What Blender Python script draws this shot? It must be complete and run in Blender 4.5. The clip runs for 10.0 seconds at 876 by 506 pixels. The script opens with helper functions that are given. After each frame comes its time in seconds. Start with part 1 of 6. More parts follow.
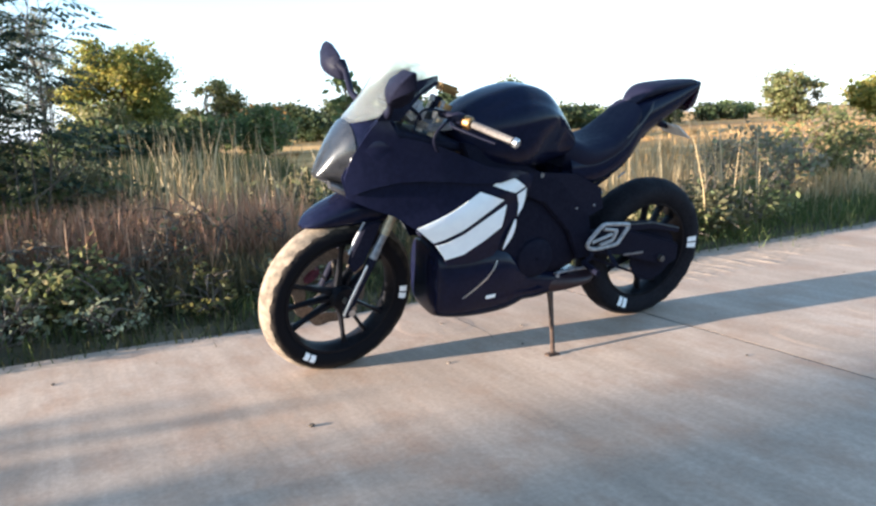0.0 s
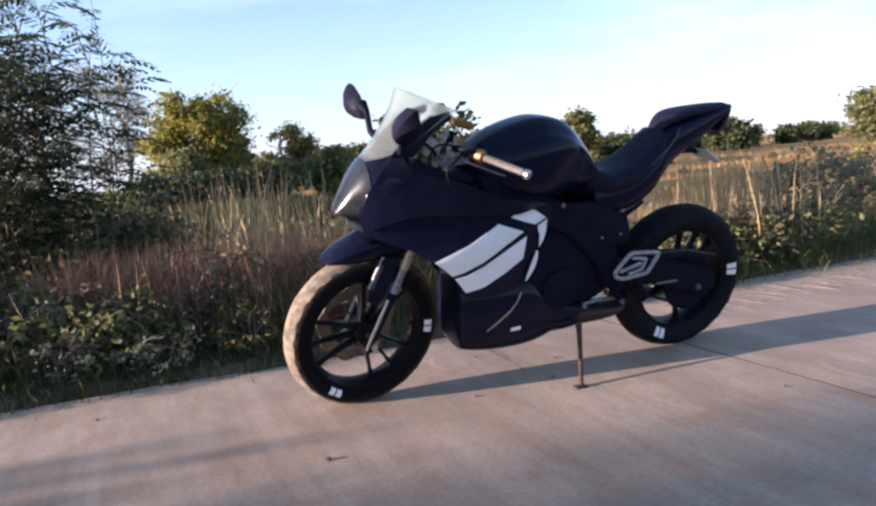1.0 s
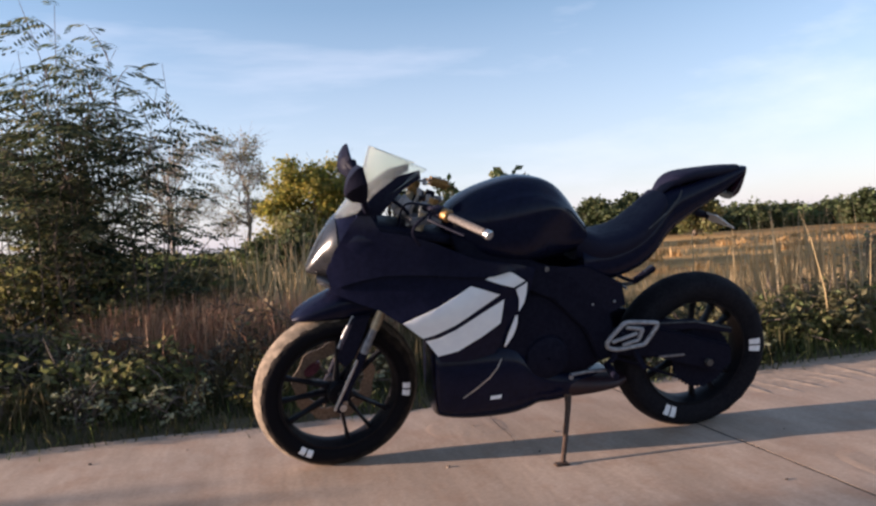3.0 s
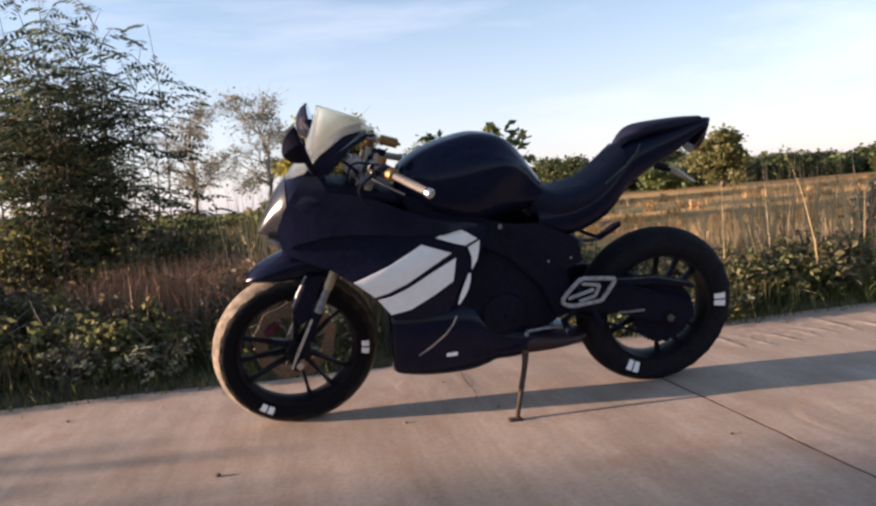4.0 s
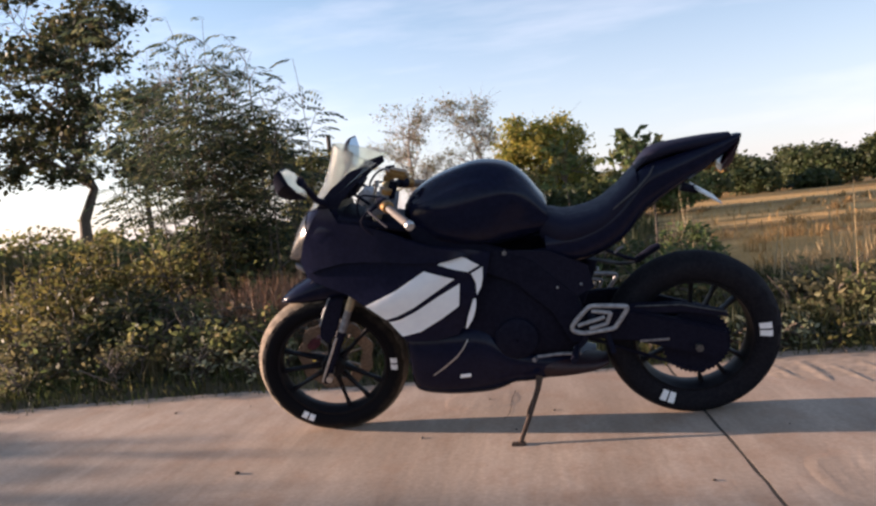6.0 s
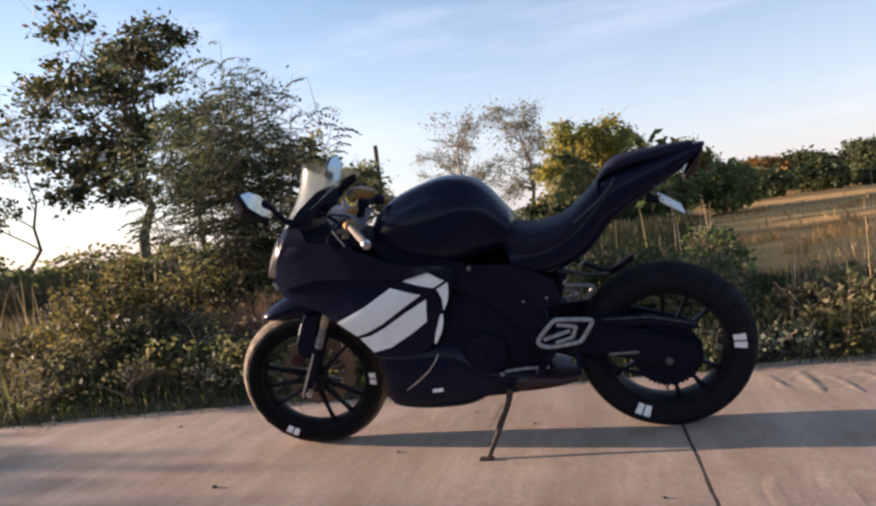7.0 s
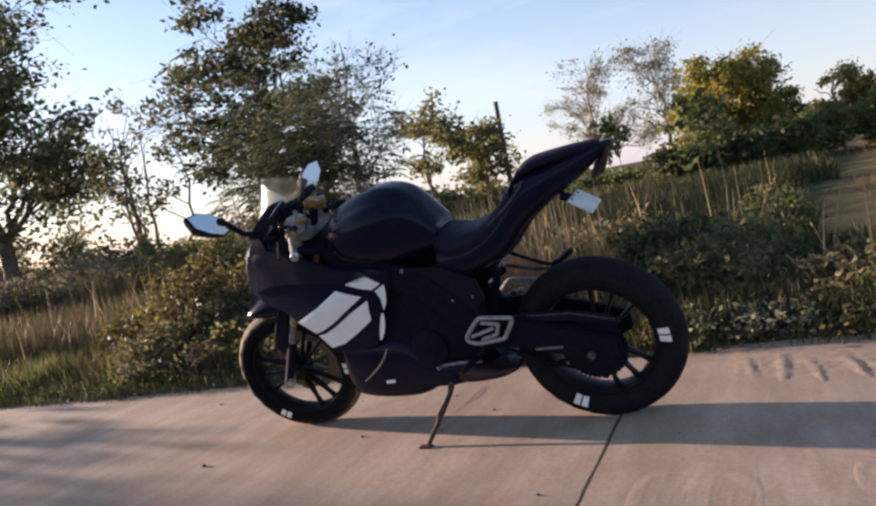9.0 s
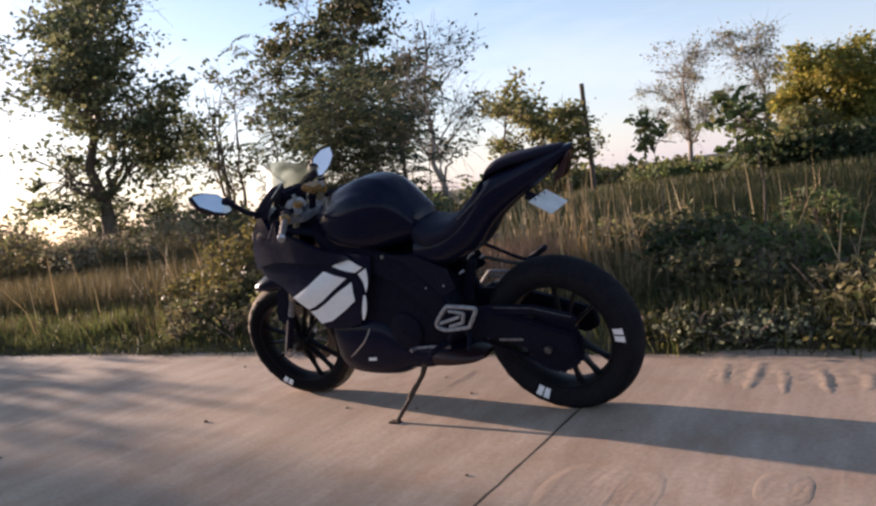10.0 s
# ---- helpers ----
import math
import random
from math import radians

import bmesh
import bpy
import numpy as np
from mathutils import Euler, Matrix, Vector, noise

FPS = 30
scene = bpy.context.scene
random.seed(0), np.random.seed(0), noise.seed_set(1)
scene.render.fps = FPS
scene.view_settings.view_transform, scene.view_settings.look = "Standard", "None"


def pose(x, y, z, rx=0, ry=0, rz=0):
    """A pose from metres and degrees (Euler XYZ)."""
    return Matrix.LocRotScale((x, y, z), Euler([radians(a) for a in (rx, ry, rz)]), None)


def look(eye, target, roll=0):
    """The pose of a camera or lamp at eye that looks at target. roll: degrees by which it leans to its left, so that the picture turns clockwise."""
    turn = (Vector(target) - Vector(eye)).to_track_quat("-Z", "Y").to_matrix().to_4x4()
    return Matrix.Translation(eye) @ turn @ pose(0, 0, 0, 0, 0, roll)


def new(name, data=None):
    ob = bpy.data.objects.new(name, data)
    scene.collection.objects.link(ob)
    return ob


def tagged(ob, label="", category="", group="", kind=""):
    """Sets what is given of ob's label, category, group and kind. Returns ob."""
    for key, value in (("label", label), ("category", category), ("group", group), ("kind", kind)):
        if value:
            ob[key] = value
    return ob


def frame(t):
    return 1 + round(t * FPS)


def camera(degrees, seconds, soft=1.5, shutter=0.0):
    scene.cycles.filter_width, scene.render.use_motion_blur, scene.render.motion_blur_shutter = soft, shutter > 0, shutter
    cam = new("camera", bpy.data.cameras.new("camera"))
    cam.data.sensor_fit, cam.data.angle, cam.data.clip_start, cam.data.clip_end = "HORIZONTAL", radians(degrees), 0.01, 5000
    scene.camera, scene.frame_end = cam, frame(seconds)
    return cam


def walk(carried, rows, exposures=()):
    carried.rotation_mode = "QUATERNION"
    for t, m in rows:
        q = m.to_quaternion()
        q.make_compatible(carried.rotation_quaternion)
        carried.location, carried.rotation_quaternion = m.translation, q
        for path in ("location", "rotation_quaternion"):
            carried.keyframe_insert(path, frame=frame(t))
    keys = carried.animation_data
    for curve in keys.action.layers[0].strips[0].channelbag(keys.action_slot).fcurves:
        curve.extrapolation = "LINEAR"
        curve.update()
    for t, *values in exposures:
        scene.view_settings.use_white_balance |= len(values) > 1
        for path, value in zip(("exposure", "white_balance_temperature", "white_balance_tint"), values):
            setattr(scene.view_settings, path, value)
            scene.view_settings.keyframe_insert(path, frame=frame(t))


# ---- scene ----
cam = camera(61.7, 10.0, 2.5)
PATH = [
    (0, (-1.414, -2.43, 0.846), (-0.503, -0.684, 0.495), -2.6),
    (0.5, (-1.338, -2.419, 0.839), (-0.477, -0.643, 0.517), -3.5),
    (1, (-1.251, -2.526, 0.833), (-0.515, -0.682, 0.588), -4.9),
    (1.5, (-1.152, -2.561, 0.826), (-0.608, -0.644, 0.655), -4.4),
    (2, (-1.028, -2.544, 0.797), (-0.535, -0.607, 0.727), -4.3),
    (2.5, (-0.903, -2.564, 0.773), (-0.483, -0.609, 0.715), -3.2),
    (3, (-0.782, -2.615, 0.774), (-0.331, -0.667, 0.732), -3.7),
    (3.2, (-0.744, -2.621, 0.794), (-0.290, -0.675, 0.708), -4.6),
    (4.3, (-0.413, -2.692, 0.758), (-0.163, -0.713, 0.605), -4.9),
    (4.5, (-0.32, -2.708, 0.763), (-0.209, -0.715, 0.642), -6.3),
    (5, (-0.145, -2.733, 0.776), (-0.088, -0.74, 0.62), -6.2),
    (5.5, (0.04, -2.767, 0.779), (-0.041, -0.771, 0.681), -9.3),
    (5.7, (0.111, -2.797, 0.790), (-0.045, -0.805, 0.682), -7.1),
    (6.8, (0.492, -2.765, 0.815), (0.055, -0.815, 0.731), -8.3),
    (7, (0.548, -2.763, 0.803), (0.13, -0.809, 0.729), -7.4),
    (7.5, (0.767, -2.747, 0.819), (0.317, -0.799, 0.754), -9.7),
    (8, (0.974, -2.705, 0.818), (0.401, -0.792, 0.714), -9.1),
    (8.5, (1.173, -2.672, 0.85), (0.44, -0.816, 0.714), -11.3),
    (9, (1.358, -2.657, 0.875), (0.525, -0.845, 0.732), -10.9),
    (9.5, (1.588, -2.658, 0.858), (0.644, -0.898, 0.745), -11.4),
    (10, (1.803, -2.593, 0.865), (0.748, -0.902, 0.7), -8.0),
]
EXPOSURES = [(0.0, 2.40, 5550, 5), (0.45, 2.02, 5700, 12), (0.8, 1.80, 5650, 17), (2.0, 1.36, 5950, 21), (3.2, 1.38, 6350, 21), (4.5, 1.58, 6600, 22), (7.5, 1.40, 6500, 22), (9.0, 1.37, 6450, 22), (10.0, 1.35, 6450, 22)]
walk(cam, [(t, look(eye, target, roll)) for t, eye, target, roll in PATH], EXPOSURES)

# ---- light ----
SUN_EL, SUN_AZ = 8.5, 82.0          # degrees; azimuth turned from +y towards -x
world = bpy.data.worlds.new("evening_sky")
scene.world = world
world.use_nodes = True
wn, wl = world.node_tree.nodes, world.node_tree.links
wn.clear()
sky = wn.new("ShaderNodeTexSky")
sky.sky_type, sky.sun_disc = "NISHITA", False
sky.sun_elevation, sky.sun_rotation = radians(SUN_EL), radians(-SUN_AZ)
sky.air_density, sky.dust_density, sky.ozone_density = 1.0, 0.45, 1.7
wbg = wn.new("ShaderNodeBackground")
wbg.inputs["Strength"].default_value = 0.106
wout = wn.new("ShaderNodeOutputWorld")
wtc, wmap, wno, wra, wmx = (wn.new("ShaderNode" + k) for k in ("TexCoord", "Mapping", "TexNoise", "ValToRGB", "Mix"))
wmap.inputs["Rotation"].default_value, wmap.inputs["Scale"].default_value = (0.25, 0.45, 0.5), (1.0, 3.4, 7.0)
wno.inputs["Scale"].default_value, wno.inputs["Detail"].default_value, wno.inputs["Roughness"].default_value = 1.3, 6, 0.6
wra.color_ramp.elements[0].position, wra.color_ramp.elements[1].position = 0.50, 0.72
wra.color_ramp.elements[1].color = (0.20, 0.20, 0.20, 1)
wmx.data_type = "RGBA"
wmx.inputs[7].default_value = (6.2, 6.0, 5.9, 1)
wl.new(wtc.outputs["Generated"], wmap.inputs[0])
wl.new(wmap.outputs[0], wno.inputs["Vector"])
wl.new(wno.outputs["Fac"], wra.inputs[0])
wl.new(wra.outputs[0], wmx.inputs[0])
wl.new(sky.outputs[0], wmx.inputs[6])
wsep, wfar, whz = wn.new("ShaderNodeSeparateXYZ"), wn.new("ShaderNodeMapRange"), wn.new("ShaderNodeMix")
wfar.inputs[1].default_value, wfar.inputs[2].default_value, wfar.inputs[3].default_value, wfar.inputs[4].default_value = 0.0, 0.30, 0.60, 0.0
whz.data_type = "RGBA"
whz.inputs[7].default_value = (2.85, 3.05, 3.90, 1)
wl.new(wtc.outputs["Generated"], wsep.inputs[0])
wl.new(wsep.outputs[2], wfar.inputs[0])
wl.new(wfar.outputs[0], whz.inputs[0])
wl.new(wmx.outputs[2], whz.inputs[6])
wl.new(whz.outputs[2], wbg.inputs[0])
wl.new(wbg.outputs[0], wout.inputs[0])

sun_dir = Vector((-math.sin(radians(SUN_AZ)) * math.cos(radians(SUN_EL)), math.cos(radians(SUN_AZ)) * math.cos(radians(SUN_EL)), math.sin(radians(SUN_EL))))
sun = new("sun", bpy.data.lights.new("sun", "SUN"))
sun.data.energy, sun.data.angle, sun.data.color = 5.0, radians(0.6), (1.0, 0.79, 0.60)
sun.matrix_world = look(sun_dir * 60, (0, 0, 0))


# ---- materials ----
def nodes_of(name):
    m = bpy.data.materials.new(name)
    m.use_nodes = True
    return m, m.node_tree.nodes, m.node_tree.links, m.node_tree.nodes["Principled BSDF"]


def noise_at(n, l, scale, detail=4.0, rough=0.55, stretch=None, coord="Object"):
    tc = n.new("ShaderNodeTexCoord")
    t = n.new("ShaderNodeTexNoise")
    t.inputs["Scale"].default_value, t.inputs["Detail"].default_value, t.inputs["Roughness"].default_value = scale, detail, rough
    if stretch:
        mp = n.new("ShaderNodeMapping")
        mp.inputs["Scale"].default_value = stretch
        l.new(tc.outputs[coord], mp.inputs[0])
        l.new(mp.outputs[0], t.inputs["Vector"])
    else:
        l.new(tc.outputs[coord], t.inputs["Vector"])
    return t


def ramp(n, l, src, stops):
    r = n.new("ShaderNodeValToRGB")
    while len(r.color_ramp.elements) < len(stops):
        r.color_ramp.elements.new(0.5)
    for e, (p, c) in zip(r.color_ramp.elements, stops):
        e.position, e.color = p, (*c, 1.0)
    l.new(src, r.inputs[0])
    return r


def mixed(n, l, fac, a, b, mode="MIX"):
    m = n.new("ShaderNodeMix")
    m.data_type, m.blend_type = "RGBA", mode
    for sock, v in ((m.inputs[0], fac), (m.inputs[6], a), (m.inputs[7], b)):
        if hasattr(v, "links"):
            l.new(v, sock)
        elif isinstance(v, tuple):
            sock.default_value = (*v, 1.0)
        else:
            sock.default_value = v
    return m.outputs[2]


def bump(n, l, height, strength, distance, bsdf):
    b = n.new("ShaderNodeBump")
    b.inputs["Strength"].default_value, b.inputs["Distance"].default_value = strength, distance
    l.new(height, b.inputs["Height"])
    l.new(b.outputs[0], bsdf.inputs["Normal"])


def surface(name, c1, c2, rough=0.5, metal=0.0, scale=30.0, spread=(0.35, 0.65), bumps=0.1, depth=0.002, coat=0.0, rough2=None, gloss=0.5):
    """A surface with two tones of grain, patchy gloss and a fine relief."""
    m, n, l, b = nodes_of(name)
    t = noise_at(n, l, scale, 6)
    l.new(ramp(n, l, t.outputs["Fac"], [(spread[0], c1), (spread[1], c2)]).outputs[0], b.inputs["Base Color"])
    t2 = noise_at(n, l, scale * 0.17, 3)
    mr = n.new("ShaderNodeMapRange")
    mr.inputs[1].default_value, mr.inputs[2].default_value = 0.3, 0.7
    mr.inputs[3].default_value, mr.inputs[4].default_value = rough, rough2 if rough2 is not None else min(1.0, rough * 1.35)
    l.new(t2.outputs["Fac"], mr.inputs[0])
    l.new(mr.outputs[0], b.inputs["Roughness"])
    b.inputs["Metallic"].default_value, b.inputs["Coat Weight"].default_value = metal, coat
    b.inputs["Coat Roughness"].default_value = 0.15
    b.inputs["Specular IOR Level"].default_value = gloss
    if bumps:
        bump(n, l, t.outputs["Fac"], bumps, depth, b)
    return m


def leafy(name, tones, through_light=0.45, rough=0.6):
    """Leaf or grass: each blade takes its own tone, and some light passes through."""
    m, n, l, b = nodes_of(name)
    g = n.new("ShaderNodeNewGeometry")
    steps = [(i / max(1, len(tones) - 1), c) for i, c in enumerate(tones)]
    r = ramp(n, l, g.outputs["Random Per Island"], steps)
    t = noise_at(n, l, 1.1, 3)
    col = mixed(n, l, 0.5, r.outputs[0], ramp(n, l, t.outputs["Fac"], [(0.35, (0.55, 0.55, 0.55)), (0.65, (1.25, 1.25, 1.2))]).outputs[0], "MULTIPLY")
    l.new(col, b.inputs["Base Color"])
    b.inputs["Roughness"].default_value, b.inputs["Specular IOR Level"].default_value = rough, 0.3
    tr = n.new("ShaderNodeBsdfTranslucent")
    l.new(col, tr.inputs[0])
    mx = n.new("ShaderNodeMixShader")
    mx.inputs[0].default_value = through_light
    l.new(b.outputs[0], mx.inputs[1])
    l.new(tr.outputs[0], mx.inputs[2])
    l.new(mx.outputs[0], n["Material Output"].inputs[0])
    return m


PAINT = surface("black_paint", (0.0050, 0.0060, 0.0170), (0.0080, 0.0090, 0.0238), 0.13, 0.0, 60, bumps=0.02, depth=0.0005, rough2=0.22, gloss=0.15)
SEAT = surface("black_seat_vinyl", (0.0058, 0.0058, 0.0165), (0.0095, 0.0095, 0.0240), 0.5, 0.0, 220, bumps=0.2, depth=0.0006, gloss=0.16)
PLASTIC = surface("black_plastic", (0.0070, 0.0072, 0.0160), (0.0120, 0.0122, 0.0240), 0.45, 0.0, 90, bumps=0.08, depth=0.0006, gloss=0.07)
ENGINE = surface("engine_black_metal", (0.0056, 0.0060, 0.0140), (0.0100, 0.0104, 0.0205), 0.5, 0.0, 70, bumps=0.1, depth=0.0006, gloss=0.06)
WHITE = surface("white_vinyl", (0.80, 0.80, 0.81), (0.86, 0.86, 0.855), 0.3, 0.0, 25, bumps=0.0)
SILVER = surface("silver_metal", (0.42, 0.42, 0.42), (0.62, 0.61, 0.60), 0.32, 0.9, 60, bumps=0.05, depth=0.0005)
GREY_ALLOY = surface("grey_alloy", (0.20, 0.20, 0.21), (0.34, 0.34, 0.35), 0.42, 0.3, 60, bumps=0.05, depth=0.0005)
FORK_TAN = surface("fork_tube_tan", (0.30, 0.24, 0.155), (0.46, 0.38, 0.26), 0.4, 0.4, 40, bumps=0.03, depth=0.0005)
FORK_GREY = surface("fork_slider_grey", (0.13, 0.13, 0.14), (0.25, 0.245, 0.26), 0.4, 0.5, 60, bumps=0.05, depth=0.0005)
DARK_ALLOY = surface("dark_alloy", (0.03, 0.03, 0.032), (0.10, 0.10, 0.10), 0.4, 0.5, 50, bumps=0.05, depth=0.0005)
GOLD = surface("gold_anodised", (0.20, 0.105, 0.030), (0.36, 0.195, 0.058), 0.38, 0.45, 50, bumps=0.02, depth=0.0005)
GRIP = surface("grip_grey_rubber", (0.085, 0.072, 0.064), (0.165, 0.140, 0.122), 0.6, 0.0, 140, bumps=0.3, depth=0.001)
RED = surface("red_caliper", (0.085, 0.016, 0.028), (0.160, 0.034, 0.050), 0.45, 0.1, 60, bumps=0.05)
MAROON = surface("maroon_cover", (0.014, 0.005, 0.008), (0.026, 0.008, 0.011), 0.45, 0.1, 60, bumps=0.05)
RUBBER = surface("tyre_rubber", (0.0060, 0.0058, 0.0092), (0.0130, 0.0122, 0.0155), 0.75, 0.0, 90, bumps=0.25, depth=0.001, gloss=0.16)
DUSTY = surface("dusty_tread", (0.110, 0.084, 0.060), (0.26, 0.200, 0.142), 0.9, 0.0, 38, bumps=0.5, depth=0.002)
RIM = surface("rim_black", (0.0040, 0.0040, 0.0064), (0.0085, 0.0085, 0.0110), 0.4, 0.0, 80, bumps=0.05, depth=0.0005, gloss=0.15)
STEEL = surface("disc_steel", (0.17, 0.135, 0.105), (0.30, 0.24, 0.19), 0.4, 0.7, 120, bumps=0.05, depth=0.0005)
RUST = surface("rusty_stand", (0.030, 0.018, 0.013), (0.085, 0.048, 0.03), 0.7, 0.2, 120, bumps=0.3, depth=0.001)
PLATE = surface("white_plate", (0.60, 0.60, 0.58), (0.72, 0.72, 0.70), 0.4, 0.0, 18, bumps=0.02)

CLUSTER = surface("pale_grey_plastic", (0.34, 0.34, 0.36), (0.48, 0.48, 0.50), 0.35, 0.0, 60, bumps=0.05, depth=0.0005)



def dusty_rubber(cx, cz):
    """Black rubber with road dust gathered on the outer sidewall."""
    m, n, l, b = nodes_of("dusty_tyre_rubber")
    tc, sep = n.new("ShaderNodeTexCoord"), n.new("ShaderNodeSeparateXYZ")
    flat, far = n.new("ShaderNodeCombineXYZ"), n.new("ShaderNodeVectorMath")
    far.operation = "DISTANCE"
    far.inputs[1].default_value = (cx, 0.0, cz)
    l.new(tc.outputs["Object"], sep.inputs[0])
    l.new(sep.outputs[0], flat.inputs[0])
    l.new(sep.outputs[2], flat.inputs[2])
    l.new(flat.outputs[0], far.inputs[0])
    grit = noise_at(n, l, 26, 6, 0.65)
    add = n.new("ShaderNodeMath")
    add.operation = "MULTIPLY_ADD"
    add.inputs[1].default_value = 0.06
    l.new(grit.outputs["Fac"], add.inputs[0])
    l.new(far.outputs["Value"], add.inputs[2])
    dust = ramp(n, l, add.outputs[0], [(0.275, (0.0, 0.0, 0.0)), (0.318, (0.55, 0.55, 0.55))]).outputs[0]
    l.new(mixed(n, l, dust, (0.0045, 0.0042, 0.006), (0.15, 0.112, 0.078)), b.inputs["Base Color"])
    b.inputs["Roughness"].default_value, b.inputs["Specular IOR Level"].default_value = 0.8, 0.12
    bump(n, l, grit.outputs["Fac"], 0.25, 0.001, b)
    return m


m_mirror, mn, ml, mb = nodes_of("mirror_glass")
mb.inputs["Base Color"].default_value = (0.62, 0.65, 0.70, 1)
mb.inputs["Metallic"].default_value, mb.inputs["Roughness"].default_value = 1.0, 0.03

SCREEN, mn, ml, mb = nodes_of("clear_screen")
mb.inputs["Base Color"].default_value = (0.90, 0.90, 0.80, 1)
mb.inputs["Transmission Weight"].default_value, mb.inputs["Roughness"].default_value, mb.inputs["IOR"].default_value = 0.92, 0.10, 1.45
VISOR = surface("visor_gloss", (0.014, 0.014, 0.016), (0.024, 0.024, 0.027), 0.20, 0.0, 40, bumps=0.02, depth=0.0005, coat=0.15, rough2=0.30)
LENS, mn, ml, mb = nodes_of("headlight_lens")
mb.inputs["Base Color"].default_value = (0.05, 0.05, 0.055, 1)
mb.inputs["Roughness"].default_value, mb.inputs["Coat Weight"].default_value = 0.08, 0.6
REAR_LENS, mn, ml, mb = nodes_of("tail_lens")
mb.inputs["Base Color"].default_value = (0.02, 0.006, 0.010, 1)
mb.inputs["Roughness"].default_value = 0.12


def concrete():
    m, n, l, b = nodes_of("road_concrete")
    fine = noise_at(n, l, 60, 8, 0.65)
    broad = noise_at(n, l, 1.3, 5, 0.6)
    smear = noise_at(n, l, 1.0, 6, 0.62, (5.0, 0.7, 1.0))
    broom = noise_at(n, l, 1.0, 7, 0.72, (22.0, 1.8, 1.0))
    c = ramp(n, l, broad.outputs["Fac"], [(0.32, (0.335, 0.246, 0.178)), (0.68, (0.465, 0.346, 0.258))]).outputs[0]
    c = mixed(n, l, 0.38, c, ramp(n, l, smear.outputs["Fac"], [(0.36, (0.242, 0.174, 0.125)), (0.64, (0.555, 0.418, 0.315))]).outputs[0])
    stain = noise_at(n, l, 4.2, 7, 0.68, (1.0, 0.75, 1.0))
    c = mixed(n, l, ramp(n, l, stain.outputs["Fac"], [(0.48, (0.0, 0.0, 0.0)), (0.66, (0.62, 0.62, 0.62))]).outputs[0], c, (0.325, 0.195, 0.122))
    dust = noise_at(n, l, 1.0, 7, 0.7, (2.1, 0.9, 1.0))
    c = mixed(n, l, ramp(n, l, dust.outputs["Fac"], [(0.54, (0.0, 0.0, 0.0)), (0.70, (0.55, 0.55, 0.55))]).outputs[0], c, (0.535, 0.425, 0.34))
    lines = ramp(n, l, broom.outputs["Fac"], [(0.34, (0.86, 0.84, 0.82)), (0.64, (1.06, 1.06, 1.06))]).outputs[0]
    c = mixed(n, l, 0.5, c, lines, "MULTIPLY")
    c = mixed(n, l, 0.5, c, ramp(n, l, fine.outputs["Fac"], [(0.30, (0.60, 0.58, 0.56)), (0.70, (1.17, 1.17, 1.17))]).outputs[0], "MULTIPLY")
    l.new(c, b.inputs["Base Color"])
    b.inputs["Roughness"].default_value = 0.85
    both = mixed(n, l, 0.50, fine.outputs["Fac"], broom.outputs["Fac"])
    bump(n, l, mixed(n, l, 0.4, both, smear.outputs["Fac"]), 0.30, 0.008, b)
    return m


